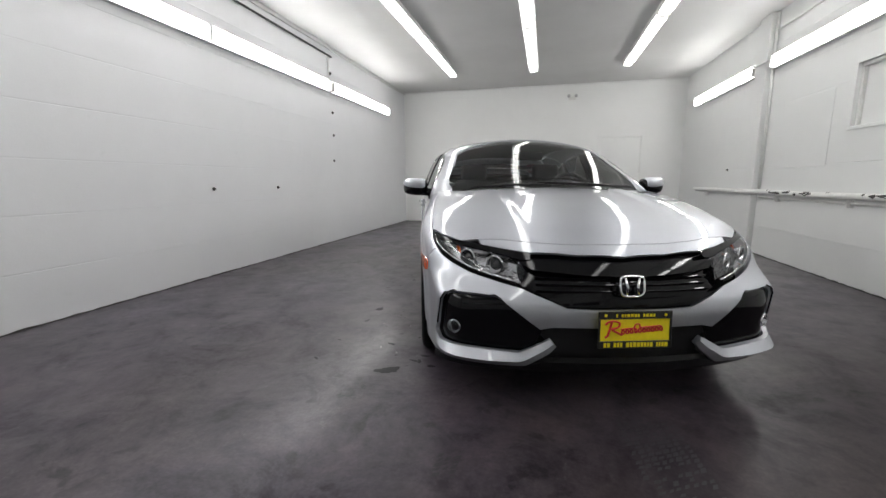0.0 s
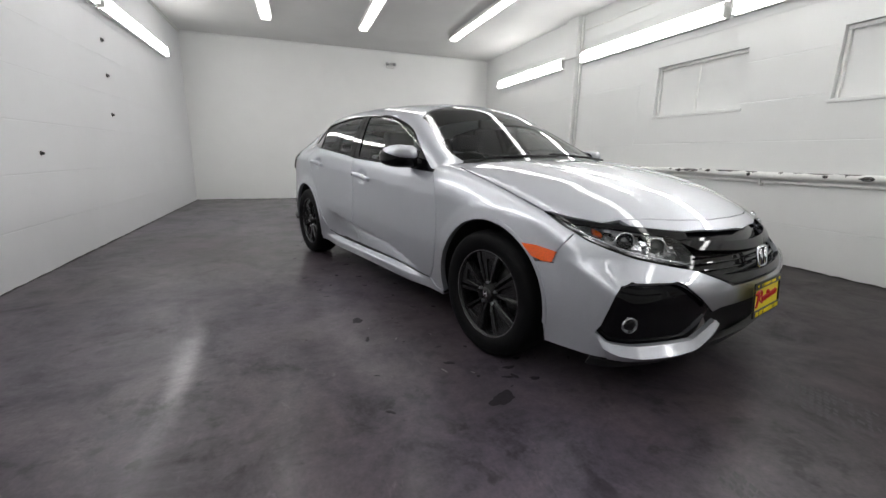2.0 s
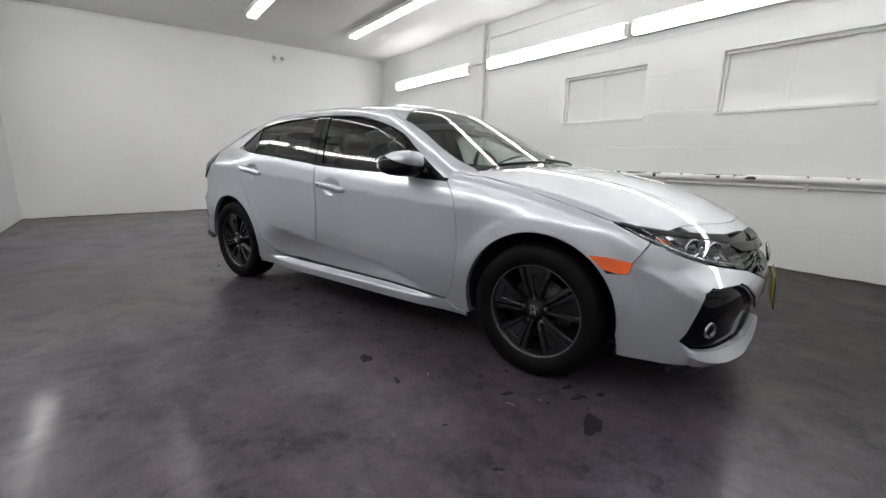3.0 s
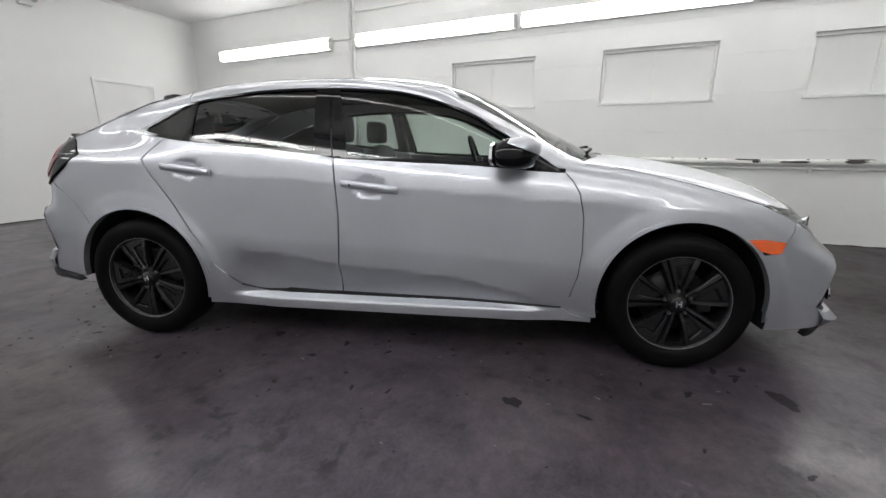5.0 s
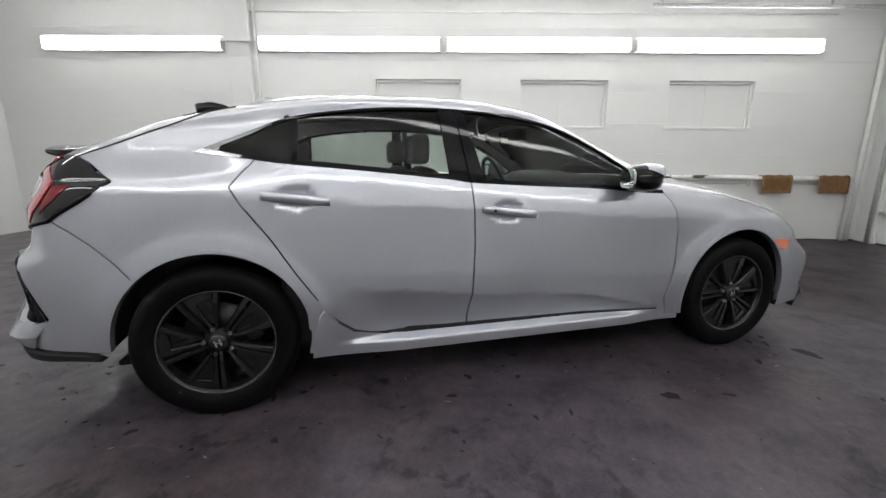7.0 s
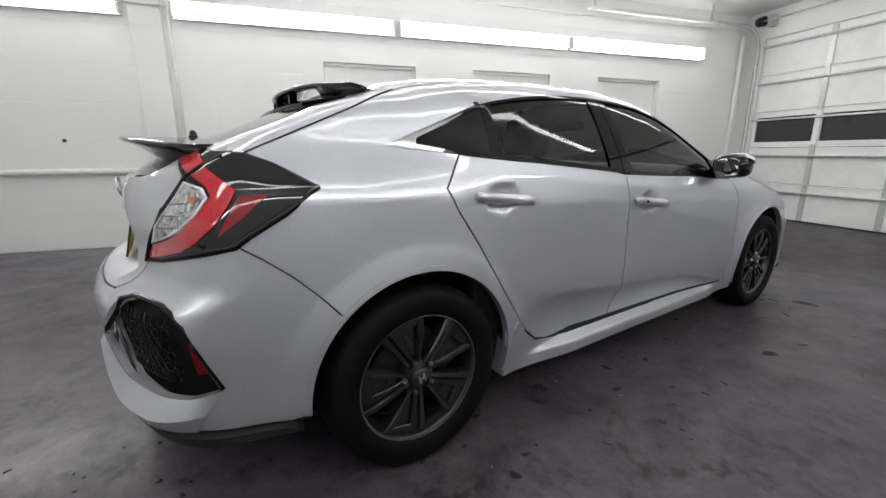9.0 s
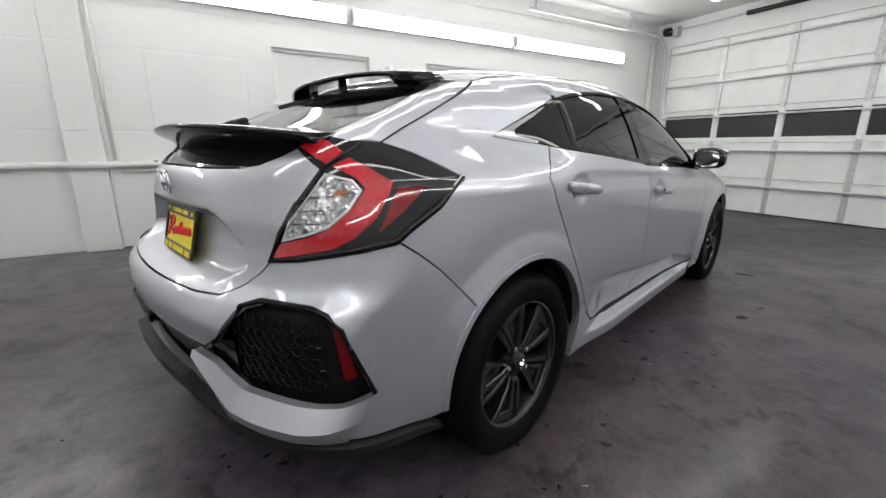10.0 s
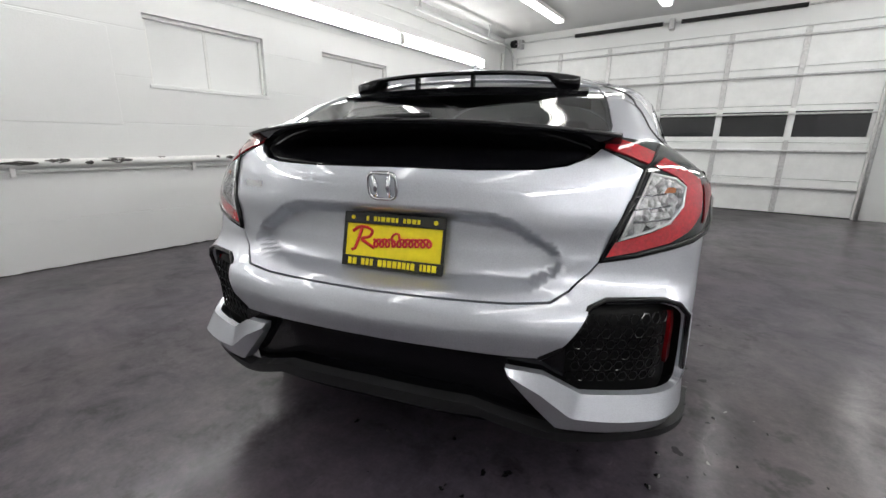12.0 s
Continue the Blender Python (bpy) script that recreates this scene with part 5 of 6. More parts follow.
handle(0.215, -0.055, 0.848, 0.818, front_door)
handle(1.140, 0.880, 0.922, 0.893, rear_door)
part("keyhole", lathe([(-0.004, 0.0001), (-0.004, 0.006), (0.002, 0.007)], 12, "X"), MATTE, front_door[0], at=pose(-0.9245, 0.165, 0.843))


def blob(rows_, power=2.6, n=20):
    """A closed rounded body from sections (x, y centre, z centre, half depth, half height)."""
    bm = bmesh.new()
    rings = []
    for x, y, z, a, b in rows_:
        rings.append([bm.verts.new((x, y + a * math.copysign(abs(math.cos(t)) ** (2 / power), math.cos(t)), z + b * math.copysign(abs(math.sin(t)) ** (2 / power), math.sin(t)))) for t in np.linspace(0, 2 * math.pi, n, endpoint=False)])
    for p, q in zip(rings, rings[1:]):
        for i in range(n):
            bm.faces.new((p[i], p[(i + 1) % n], q[(i + 1) % n], q[i]))
    bm.faces.new(rings[0])
    bm.faces.new(rings[-1])
    bmesh.ops.recalc_face_normals(bm, faces=bm.faces)
    return bm


for s in (-1, 1):
    mirror_ = part("door_mirror", blob([(s * 0.852, -0.610, 0.985, 0.035, 0.035), (s * 0.868, -0.606, 0.985, 0.075, 0.058), (s * 0.90, -0.600, 0.986, 0.092, 0.066), (s * 0.96, -0.590, 0.988, 0.092, 0.066), (s * 1.005, -0.575, 0.987, 0.082, 0.058), (s * 1.030, -0.560, 0.984, 0.06, 0.042), (s * 1.040, -0.55, 0.982, 0.03, 0.02)]), GLOSS, CAR, "door mirror, black below with a silver cap", True)
    cap = blob([(s * 0.870, -0.632, 1.004, 0.050, 0.045), (s * 0.90, -0.630, 1.008, 0.070, 0.048), (s * 0.96, -0.620, 1.010, 0.071, 0.049), (s * 1.005, -0.603, 1.008, 0.064, 0.044), (s * 1.033, -0.584, 1.003, 0.044, 0.033), (s * 1.044, -0.572, 1.0, 0.020, 0.014)])
    bmesh.ops.bisect_plane(cap, geom=cap.verts[:] + cap.edges[:] + cap.faces[:], plane_co=(0, -0.6, 1.012), plane_no=(0, 0.35, -1), clear_outer=True)
    part("mirror_cap", cap, PAINT, mirror_, "silver mirror cap", True)
    part("mirror_glass", slab([(s * (0.952 + 0.066 * math.copysign(abs(math.cos(t)) ** 0.6, math.cos(t))), -0.492 + 0.016 * math.cos(t), 0.985 + 0.047 * math.copysign(abs(math.sin(t)) ** 0.6, math.sin(t))) for t in np.linspace(0, 2 * math.pi, 28, endpoint=False)], (0, -0.012, 0)), MIRROR, mirror_, "mirror glass")
    part("mirror_foot", tube([(s * 0.800, -0.665, 0.938), (s * 0.845, -0.640, 0.948), (s * 0.89, -0.615, 0.955)], [0.036, 0.030, 0.034], 10), GLOSS, mirror_, smooth=True)


# ---- wheels ----
def wheel():
    """A wheel whose outer face looks along -x, hub at the origin."""
    w = thing("wheel", "", "")
    tyre = [(-0.010, 0.218), (-0.022, 0.232), (-0.030, 0.252), (-0.033, 0.275), (-0.028, 0.298), (-0.014, 0.314), (0.012, 0.3215), (0.05, 0.322), (0.10, 0.322), (0.145, 0.3215), (0.172, 0.312), (0.186, 0.290), (0.188, 0.262), (0.176, 0.232), (0.165, 0.218)]
    part("tyre", lathe(tyre, 72, closed=True), RUBBER, w, "black tyre", True)
    bm = bmesh.new()
    for a in range(3):
        lathe([(0.045 + 0.04 * a, 0.3225), (0.050 + 0.04 * a, 0.3228), (0.055 + 0.04 * a, 0.3225)], 60, bm=bm)
    part("tread_rib", bm, RUBBER, w)
    rim = part("rim", lathe([(-0.006, 0.228), (-0.014, 0.226), (-0.014, 0.220), (0.000, 0.214), (0.02, 0.208), (0.14, 0.200), (0.16, 0.224)], 72), RIM, w, "gloss black alloy rim", True)
    part("rim_edge", lathe([(-0.0146, 0.2265), (-0.0155, 0.2235), (-0.0146, 0.2205)], 72), RIM_EDGE, rim, smooth=True)
    def at_(r, deg):
        return r * math.sin(math.radians(deg)), r * math.cos(math.radians(deg))

    def plate_(corners, x, depth, bevel=0.003):
        bm = slab([(x, *at_(r, d)) for r, d in corners], (depth, 0, 0))
        bmesh.ops.bevel(bm, geom=[e for e in bm.edges if all(abs(v.co.x - x) < 1e-5 for v in e.verts)], offset=bevel, segments=1, affect="EDGES")
        return bm

    def rib_(a, b):
        bm = bmesh.new()
        p, q = (Vector((0, *at_(*v))) for v in (a, b))
        side_ = (q - p).normalized().cross(Vector((1, 0, 0)))
        rows_ = []
        for f, wd, xf in ((0, 0.0080, 0.004), (0.25, 0.0085, -0.005), (0.7, 0.0110, -0.008), (1, 0.0140, -0.004)):
            c = p.lerp(q, f)
            rows_.append([bm.verts.new(c + side_ * wd * k + Vector((xf + x, 0, 0))) for k, x in ((-1.2, 0.045), (-1, 0.006), (-0.7, 0), (0.6, 0.002), (1, 0.008), (1.2, 0.045))])
        for u, v in zip(rows_, rows_[1:]):
            for k in range(6):
                bm.faces.new((u[k], u[(k + 1) % 6], v[(k + 1) % 6], v[k]))
        bm.faces.new(rows_[0])
        bm.faces.new(rows_[-1])
        bmesh.ops.recalc_face_normals(bm, faces=bm.faces)
        return bm

    blade = mesh_of("blade", plate_([(0.050, 8), (0.219, 14.5), (0.2215, 0), (0.219, -18), (0.190, -15), (0.174, 5), (0.095, 3), (0.055, -8)], 0.001, 0.028), RIM)
    pocket = mesh_of("pocket", plate_([(0.095, 3.2), (0.174, 5.4), (0.191, -15), (0.075, -11)], 0.014, 0.012, 0.001), RIM)
    rib_a, rib_b = mesh_of("rib", rib_((0.044, 24), (0.220, 20)), RIM), mesh_of("rib", rib_((0.056, -15), (0.220, -19.5)), RIM)
    comb = [mesh_of("ridge", box((0.007, *at_(r, -11 + 9 * (r - 0.11) / 0.06)), (0.0145, at_(r, 1)[0], at_(r, 1)[1] + 0.004), 0.001, 1), RIM) for r in (0.118, 0.128, 0.138, 0.148, 0.158)]
    for i in range(5):
        m = Matrix.Rotation(2 * math.pi * i / 5, 4, "X")
        part("spoke", blade, RIM, rim, "broad spoke with a ribbed pocket", at=m)
        for nm, me in [("rib", rib_a), ("rib", rib_b), ("pocket", pocket)] + ([("ridge", c) for c in comb] if i % 2 == 0 else []):
            part(nm, me, RIM, rim, at=m)
    part("hub", lathe([(0.040, 0.062), (0.014, 0.058), (0.006, 0.048), (0.002, 0.038), (-0.006, 0.034)], 40), RIM_DEEP, rim, smooth=True)
    cap = part("centre_cap", lathe([(-0.008, 0.035), (-0.014, 0.031), (-0.016, 0.0001)], 32), RIM, rim, smooth=True)
    for s in (-1, 1):
        part("cap_mark", box((-0.0190, s * 0.010 - 0.0035, -0.014), (-0.015, s * 0.010 + 0.0035, 0.014), 0.001, 1), CHROME, cap)
    part("cap_mark", box((-0.0188, -0.0064, -0.003), (-0.015, 0.0064, 0.003), 0.001, 1), CHROME, cap)
    for i in range(5):
        a = 2 * math.pi * i / 5 + 0.3
        part("wheel_nut", lathe([(-0.006, 0.0001), (-0.006, 0.006), (0.0, 0.0085), (0.016, 0.0085)], 6), STEEL, rim, at=pose(0, 0.057 * math.cos(a), 0.057 * math.sin(a)))
    part("brake_disc", lathe([(0.060, 0.04), (0.060, 0.150), (0.084, 0.150), (0.084, 0.04)], 48), DARKSTEEL, w, "dark brake disc", True)
    part("brake_caliper", box((0.035, -0.165, -0.06), (0.11, -0.095, 0.06), 0.015, 2), DARKSTEEL, w)
    part("barrel_back", lathe([(0.13, 0.0001), (0.13, 0.2)], 40), RIM_DEEP, w)
    return w


w0 = wheel()
w0.parent = CAR
for k, (x, y, turn, spin) in enumerate(((-HUB_X, HUB_F, 0, -3), (-HUB_X, HUB_R, 0, -17.5), (HUB_X, HUB_F, 180, 5), (HUB_X, HUB_R, 180, 50))):
    m = pose(x, y, HUB_Z, 0, 0, turn) @ pose(0, 0, 0, spin, 0, 0)
    if k == 0:
        w0.matrix_basis = m
    else:
        copy_thing(w0, m)

# ---- small fittings on the body ----
def flat_tube(points, r, name, mat, parent, label=""):
    return part(name, tube(points, r, 8), mat, parent, label, True)


pts = project("top", np.array([(-0.04, 1.872), (0.03, 1.868), (0.10, 1.866), (0.16, 1.864)]), 0.024)
arm = flat_tube([tuple(p) for p in pts], [0.012, 0.009, 0.007, 0.005], "rear_wiper", MATTE, CAR, "black rear wiper arm")
pts = project("top", np.array([(-0.02, 1.862), (0.08, 1.858), (0.18, 1.856), (0.27, 1.852)]), 0.018)
flat_tube([tuple(p) for p in pts], 0.006, "blade", MATTE, arm)
part("pivot", lathe([(0, 0.018), (0.03, 0.016), (0.034, 0.0001)], 16, "Z"), MATTE, arm, at=Matrix.Translation(project("top", np.array([(-0.04, 1.872)]), -0.012)[0]))
for pts in ([(0.60, -0.955), (0.3, -1.03), (0.0, -1.045), (-0.1, -1.04)], [(-0.06, -1.065), (-0.3, -1.025), (-0.55, -0.955)]):
    q = project("top", np.array(pts), 0.018)
    flat_tube([tuple(p) for p in q], 0.008, "front_wiper", MATTE, CAR, "black wiper blade at the cowl")
fin = bmesh.new()
rows = []
for f in np.linspace(0, 1, 8):
    y = 1.06 + 0.15 * f
    h, w = 0.004 + 0.052 * f**1.4 * (1 if f < 0.95 else 0.85), 0.004 + 0.020 * math.sin(math.pi * min(f, 0.9)) ** 0.7
    z = float(top_z(np.array([0.0]), np.array([y]))[0]) - 0.004
    rows.append([fin.verts.new((sx * w * k, y, z + h * d)) for sx, k, d in ((-1, 1, 0), (-1, 0.5, 0.6), (0, 1, 1), (1, 0.5, 0.6), (1, 1, 0))])
for a, b in zip(rows, rows[1:]):
    for i in range(4):
        fin.faces.new((a[i], a[i + 1], b[i + 1], b[i]))
fin.faces.new(rows[-1])
part("antenna_fin", fin, PAINT, CAR, "silver shark-fin antenna", True)

# ---- cabin and underside ----
part("underbody", box((-0.68, -1.85, 0.175), (0.68, 1.80, 0.20), 0.01), MATTE, CAR)
bm = box((-0.62, -1.55, 0.20), (0.62, -0.86, 0.62), 0.05)
part("engine_bay", bm, MATTE, CAR)
part("cabin_floor", box((-0.76, -0.95, 0.21), (0.76, 1.00, 0.32), 0.02), CLOTH, CAR)
part("dashboard", blob([(-0.74, -0.72, 0.82, 0.20, 0.13), (-0.4, -0.74, 0.84, 0.24, 0.14), (0, -0.74, 0.84, 0.24, 0.14), (0.4, -0.72, 0.86, 0.24, 0.14), (0.74, -0.72, 0.82, 0.20, 0.13)], 4), MATTE, CAR, "dark dashboard", True)
part("firewall", box((-0.76, -0.98, 0.3), (0.76, -0.90, 0.90), 0.02), MATTE, CAR)
part("boot_floor", box((-0.62, 1.0, 0.45), (0.62, 1.95, 0.66), 0.03), CLOTH, CAR)
part("parcel_shelf", box((-0.60, 1.12, 0.90), (0.60, 1.80, 0.915), 0.006), CLOTH, CAR)
part("headlining", patch_mesh("headlining", "top", np.vstack([above([(-0.50, -0.12), (-0.50, 1.25)]), above([(0.50, 1.25), (0.50, -0.12)])]), TRIMGREY, level=-0.035, gap=0, flange=0, step=0.06), TRIMGREY, CAR, "grey headlining")
for s in (-1, 1):
    part("door_card", box((s * 0.80 - 0.03, -0.86, 0.25), (s * 0.80 + 0.03, 1.1, 0.90), 0.02), MATTE, CAR)
    part("side_trim", slab([(s * 0.70, 1.0, 0.88), (s * 0.70, 1.45, 0.90), (s * 0.62, 1.42, 1.02), (s * 0.60, 1.12, 1.16), (s * 0.62, 1.02, 1.18)], (s * 0.02, 0, 0)), TRIMGREY, CAR)
    seat = part("front_seat", blob([(s * 0.37 - 0.25, 0.0, 0.46, 0.24, 0.09), (s * 0.37, 0.0, 0.46, 0.26, 0.10), (s * 0.37 + 0.25, 0.0, 0.46, 0.24, 0.09)], 4), CLOTH, CAR, "dark cloth front seat", True)
    lean = pose(0, 0.32, 0.735, -15, 0, 0)
    part("seat_back", blob([(s * 0.37 - 0.23, 0, -0.02, 0.055, 0.26), (s * 0.37 - 0.18, 0, 0, 0.07, 0.29), (s * 0.37, 0.015, 0, 0.07, 0.31), (s * 0.37 + 0.18, 0, 0, 0.07, 0.29), (s * 0.37 + 0.23, 0, -0.02, 0.055, 0.26)], 4), CLOTH, seat, "", True, lean)
    part("headrest", blob([(s * 0.37 - 0.13, 0.41, 1.118, 0.035, 0.055), (s * 0.37 - 0.10, 0.41, 1.12, 0.05, 0.078), (s * 0.37 + 0.10, 0.41, 1.12, 0.05, 0.078), (s * 0.37 + 0.13, 0.41, 1.118, 0.035, 0.055)], 4), CLOTH, seat, "", True)
rear = part("rear_seat", box((-0.64, 0.62, 0.35), (0.64, 1.05, 0.55), 0.06, 3), CLOTH, CAR, "dark cloth rear bench", True)
part("seat_back", box((-0.62, -0.07, -0.30), (0.62, 0.07, 0.24), 0.05, 3), CLOTH, rear, "", True, pose(0, 1.06, 0.72, -18, 0, 0))
for x in (-0.38, 0.0, 0.38):
    part("headrest", box((x - 0.11, 1.10, 0.94), (x + 0.11, 1.19, 1.04), 0.03, 3), CLOTH, rear, "", True)
ring = [(0.37 + 0.185 * math.cos(t), 0.185 * math.sin(t) * 0.35, 0.185 * math.sin(t)) for t in np.linspace(0, 2 * math.pi, 36, endpoint=False)]
wheel_ = part("steering_wheel", tube(ring, 0.016, 8, closed=True), MATTE, CAR, "black steering wheel", True, pose(0, -0.36, 0.90))
part("boss", blob([(0.30, 0.0, -0.01, 0.02, 0.045), (0.33, 0, -0.01, 0.035, 0.06), (0.41, 0, -0.01, 0.035, 0.06), (0.44, 0, -0.01, 0.02, 0.045)], 3), MATTE, wheel_, smooth=True)
for a in (0, math.pi, -math.pi / 2):
    part("spoke", tube([(0.37 + 0.06 * math.cos(a), 0.02 * math.sin(a), 0.06 * math.sin(a)), (0.37 + 0.18 * math.cos(a), 0.063 * math.sin(a), 0.18 * math.sin(a))], 0.014, 6), MATTE, wheel_)
part("inside_mirror", blob([(-0.12, -0.36, 1.235, 0.012, 0.02), (-0.11, -0.36, 1.235, 0.018, 0.034), (0.11, -0.36, 1.235, 0.018, 0.034), (0.12, -0.36, 1.235, 0.012, 0.02)], 4), MATTE, CAR, "interior mirror", True)


# ---- overhead garage door ----
def garage_door():
    door = thing("garage_door", "closed white sectional overhead door with a row of dark panes", "garage door", kind="structure")
    y = Y_G - 0.03
    x0, x1 = DOOR_X[0] + 0.004, DOOR_X[1] - 0.004
    hgt, cols = 0.56, 6
    xs_ = [x0 + (x1 - x0) * i / cols for i in range(cols + 1)]
    for r in range(5):
        z0, z1 = r * hgt + (0.012 if r == 0 else 0.003), (r + 1) * hgt - 0.003
        if r != 2:
            s = part("door_section", box((x0, y - 0.045, z0), (x1, y, z1), 0.006), DOORWHITE, door)
        else:
            bm = box((x0, y - 0.045, z0), (x1, y, z0 + 0.085), 0.004)
            box((x0, y - 0.045, z1 - 0.085), (x1, y, z1), 0.004, 2, bm)
            for x in xs_:
                a, b = max(x0, x - 0.045), min(x1, x + 0.045)
                box((a, y - 0.045, z0 + 0.085), (b, y, z1 - 0.085), bm=bm)
            s = part("door_section", bm, DOORWHITE, door)
            for a, b in zip(xs_, xs_[1:]):
                part("pane", box((a + 0.046, y - 0.034, z0 + 0.086), (b - 0.046, y - 0.026, z1 - 0.086)), NIGHT, s, "dark pane with night outside")
        for x in xs_[1:-1]:
            part("stile", box((x - 0.038, y + 0.001, z0 + 0.01), (x + 0.038, y + 0.016, z1 - 0.01), 0.004), DOORWHITE if r == 2 else GALV, s, "galvanised stile")
        part("strut", box((x0, y + 0.018, z1 - 0.140), (x1, y + 0.062, z1 - 0.108), 0.010), GALV, s, "galvanised strut")
        part("seam_lip", box((x0, y + 0.001, z1 - 0.020), (x1, y + 0.010, z1 - 0.004), 0.003), DOORWHITE, s)
        for x in xs_[1:-1]:
            if r < 4:
                part("hinge", box((x - 0.03, y + 0.018, z1 - 0.035), (x + 0.03, y + 0.030, z1 + 0.04), 0.004), GALV, s)
    part("bottom_seal", box((x0, y - 0.04, 0.0), (x1, y + 0.004, 0.014), 0.003), MATTE, door, "black rubber seal")
    return door


garage_door()
for s, x in ((1, DOOR_X[1] + 0.045), (-1, DOOR_X[0] - 0.045)):
    path = [(x, Y_G + 0.06, 0.0), (x, Y_G + 0.06, 1.4), (x, Y_G + 0.06, 2.62)] + [(x, Y_G + 0.06 + 0.36 * (1 - math.cos(t)), 2.62 + 0.36 * math.sin(t)) for t in np.linspace(0.2, math.pi / 2, 7)] + [(x, -2.4, 2.99)]
    tr = thing("door_track", "galvanised overhead door track curving up to the ceiling", "door track", kind="structure")
    part("rail", tube(path, 0.026, 8), GALV, tr, smooth=True)
    part("angle", box((x - 0.03, Y_G + 0.001, 0.0), (x + 0.05, Y_G + 0.028, 2.78), 0.003), WHITEMETAL, tr)
    for yy in (-4.6, -2.5):
        part("hanger", box((x - 0.012, yy - 0.012, 3.01), (x + 0.012, yy + 0.012, Z_C), 0.002), GALV, tr)
    part("drum", lathe([(-0.06, 0.05), (-0.05, 0.075), (0.05, 0.068), (0.06, 0.045)], 24), DARKSTEEL, tr, smooth=True, at=pose(x - s * 0.01, Y_G + 0.10, 3.06))
spring = thing("torsion_spring", "black torsion springs on a shaft above the overhead door", "door spring")
part("shaft", tube([(DOOR_X[0] - 0.1, Y_G + 0.10, 3.06), (DOOR_X[1] + 0.1, Y_G + 0.10, 3.06)], 0.013, 10), GALV, spring)
for a, b in ((-1.80, -0.17), (0.10, 1.62)):
    n = 90
    prof = []
    for i in range(n):
        xx = a + (b - a) * i / n
        prof += [(xx, 0.030), (xx + (b - a) / n * 0.5, 0.036)]
    part("coil", lathe(prof, 18), DARKSTEEL, spring, smooth=True, at=pose(0, Y_G + 0.10, 3.06))
for x in (-0.035, 2.75, -2.70):
    part("bracket", box((x - 0.04, Y_G + 0.001, 2.96), (x + 0.04, Y_G + 0.12, 3.13), 0.006), GALV, spring)
tagged(spring, kind="structure")

# ---- rail along the east wall ----
rail_ = thing("wall_rail", "chipped white painted pipe rail along the block wall", "pipe rail", kind="structure")
pts = [(X_R - 0.055, y, 0.868) for y in np.linspace(5.2, 3.13, 6)] + [(X_R - 0.125, 3.10, 0.868), (X_R - 0.125, 2.80, 0.868)] + [(X_R - 0.062, y, 0.868 + 0.004 * math.sin(3 * y)) for y in np.linspace(2.7, -5.40, 30)]
part("pipe", tube(pts, 0.034, 12), PIPEWHITE, rail_, smooth=True)
part("conduit", tube([(X_R - 0.035, 2.7, 0.800), (X_R - 0.035, -5.38, 0.800)], 0.013, 8), PIPEWHITE, rail_, smooth=True)
part("drop_pipe", tube([(X_R - 0.062, -5.38, 0.868), (X_R - 0.062, -5.46, 0.86), (X_R - 0.062, -5.49, 0.80), (X_R - 0.062, -5.49, 0.0)], 0.030, 12), PIPEWHITE, rail_, smooth=True)
for y in (4.6, 2.2, 0.9, -0.4, -1.7, -3.0, -4.1):
    part("bracket", box((X_R - 0.07, y - 0.015, 0.76), (X_R - 0.013, y + 0.015, 0.838), 0.004), PIPEWHITE, rail_)
rnd = random.Random(11)
for k in range(40):
    y = rnd.uniform(-3.6, 2.6)
    ln, a0 = 0.03 + 0.24 * rnd.random() ** 2, rnd.uniform(-0.2, 1.6)
    bm = bmesh.new()
    n = 7
    ring = []
    for i in range(n + 1):
        f = i / n
        wd = (0.25 + 0.5 * rnd.random()) * math.sin(math.pi * (0.08 + 0.84 * f))
        yy = y + ln * f
        ring.append([bm.verts.new((X_R - 0.062 - 0.0352 * math.cos(a0 + d * wd), yy, 0.868 + 0.004 * math.sin(3 * yy) + 0.0352 * math.sin(a0 + d * wd))) for d in (-1, 0, 1)])
    for p, q in zip(ring, ring[1:]):
        for i in range(2):
            bm.faces.new((p[i], p[i + 1], q[i + 1], q[i]))
    part("chip", bm, GREASE, rail_, "bare dark patch where paint has flaked")
for y, lean in ((-4.42, 3), (-5.20, -2)):
    wrap = bmesh.new()
    rows = []
    for f in np.linspace(0, 1, 9):
        yy = y - 0.21 + 0.42 * f
        wob = 0.006 * math.sin(17 * f + y)
        rows.append([wrap.verts.new((X_R - 0.062 - 0.048 * math.cos(t) + (0 if t > -0.1 else 0), yy, 0.868 + 0.046 * math.sin(t) + wob)) for t in np.linspace(2.6, 0, 8)] + [wrap.verts.new((X_R - 0.112 - 0.01 * d + wob, yy, 0.868 - 0.20 * d)) for d in (0.35, 0.7, 1.0)])
    for p, q in zip(rows, rows[1:]):
        for i in range(len(p) - 1):
            wrap.faces.new((p[i], p[i + 1], q[i + 1], q[i]))
    made = bmesh.ops.solidify(wrap, geom=wrap.faces[:], thickness=0.006)
    tagged(part("paper_wrap", wrap, BROWN, None, "", True), "brown paper hung over the white wall rail", "paper", "papers on the rail")

# ---- conduits, boxes and marks on the walls ----
def wall_pipe(name, pts, r, label, mat=PIPEWHITE):
    return tagged(part(name, tube(pts, r, 10), mat, None, "", True), label, "pipe", kind="structure")


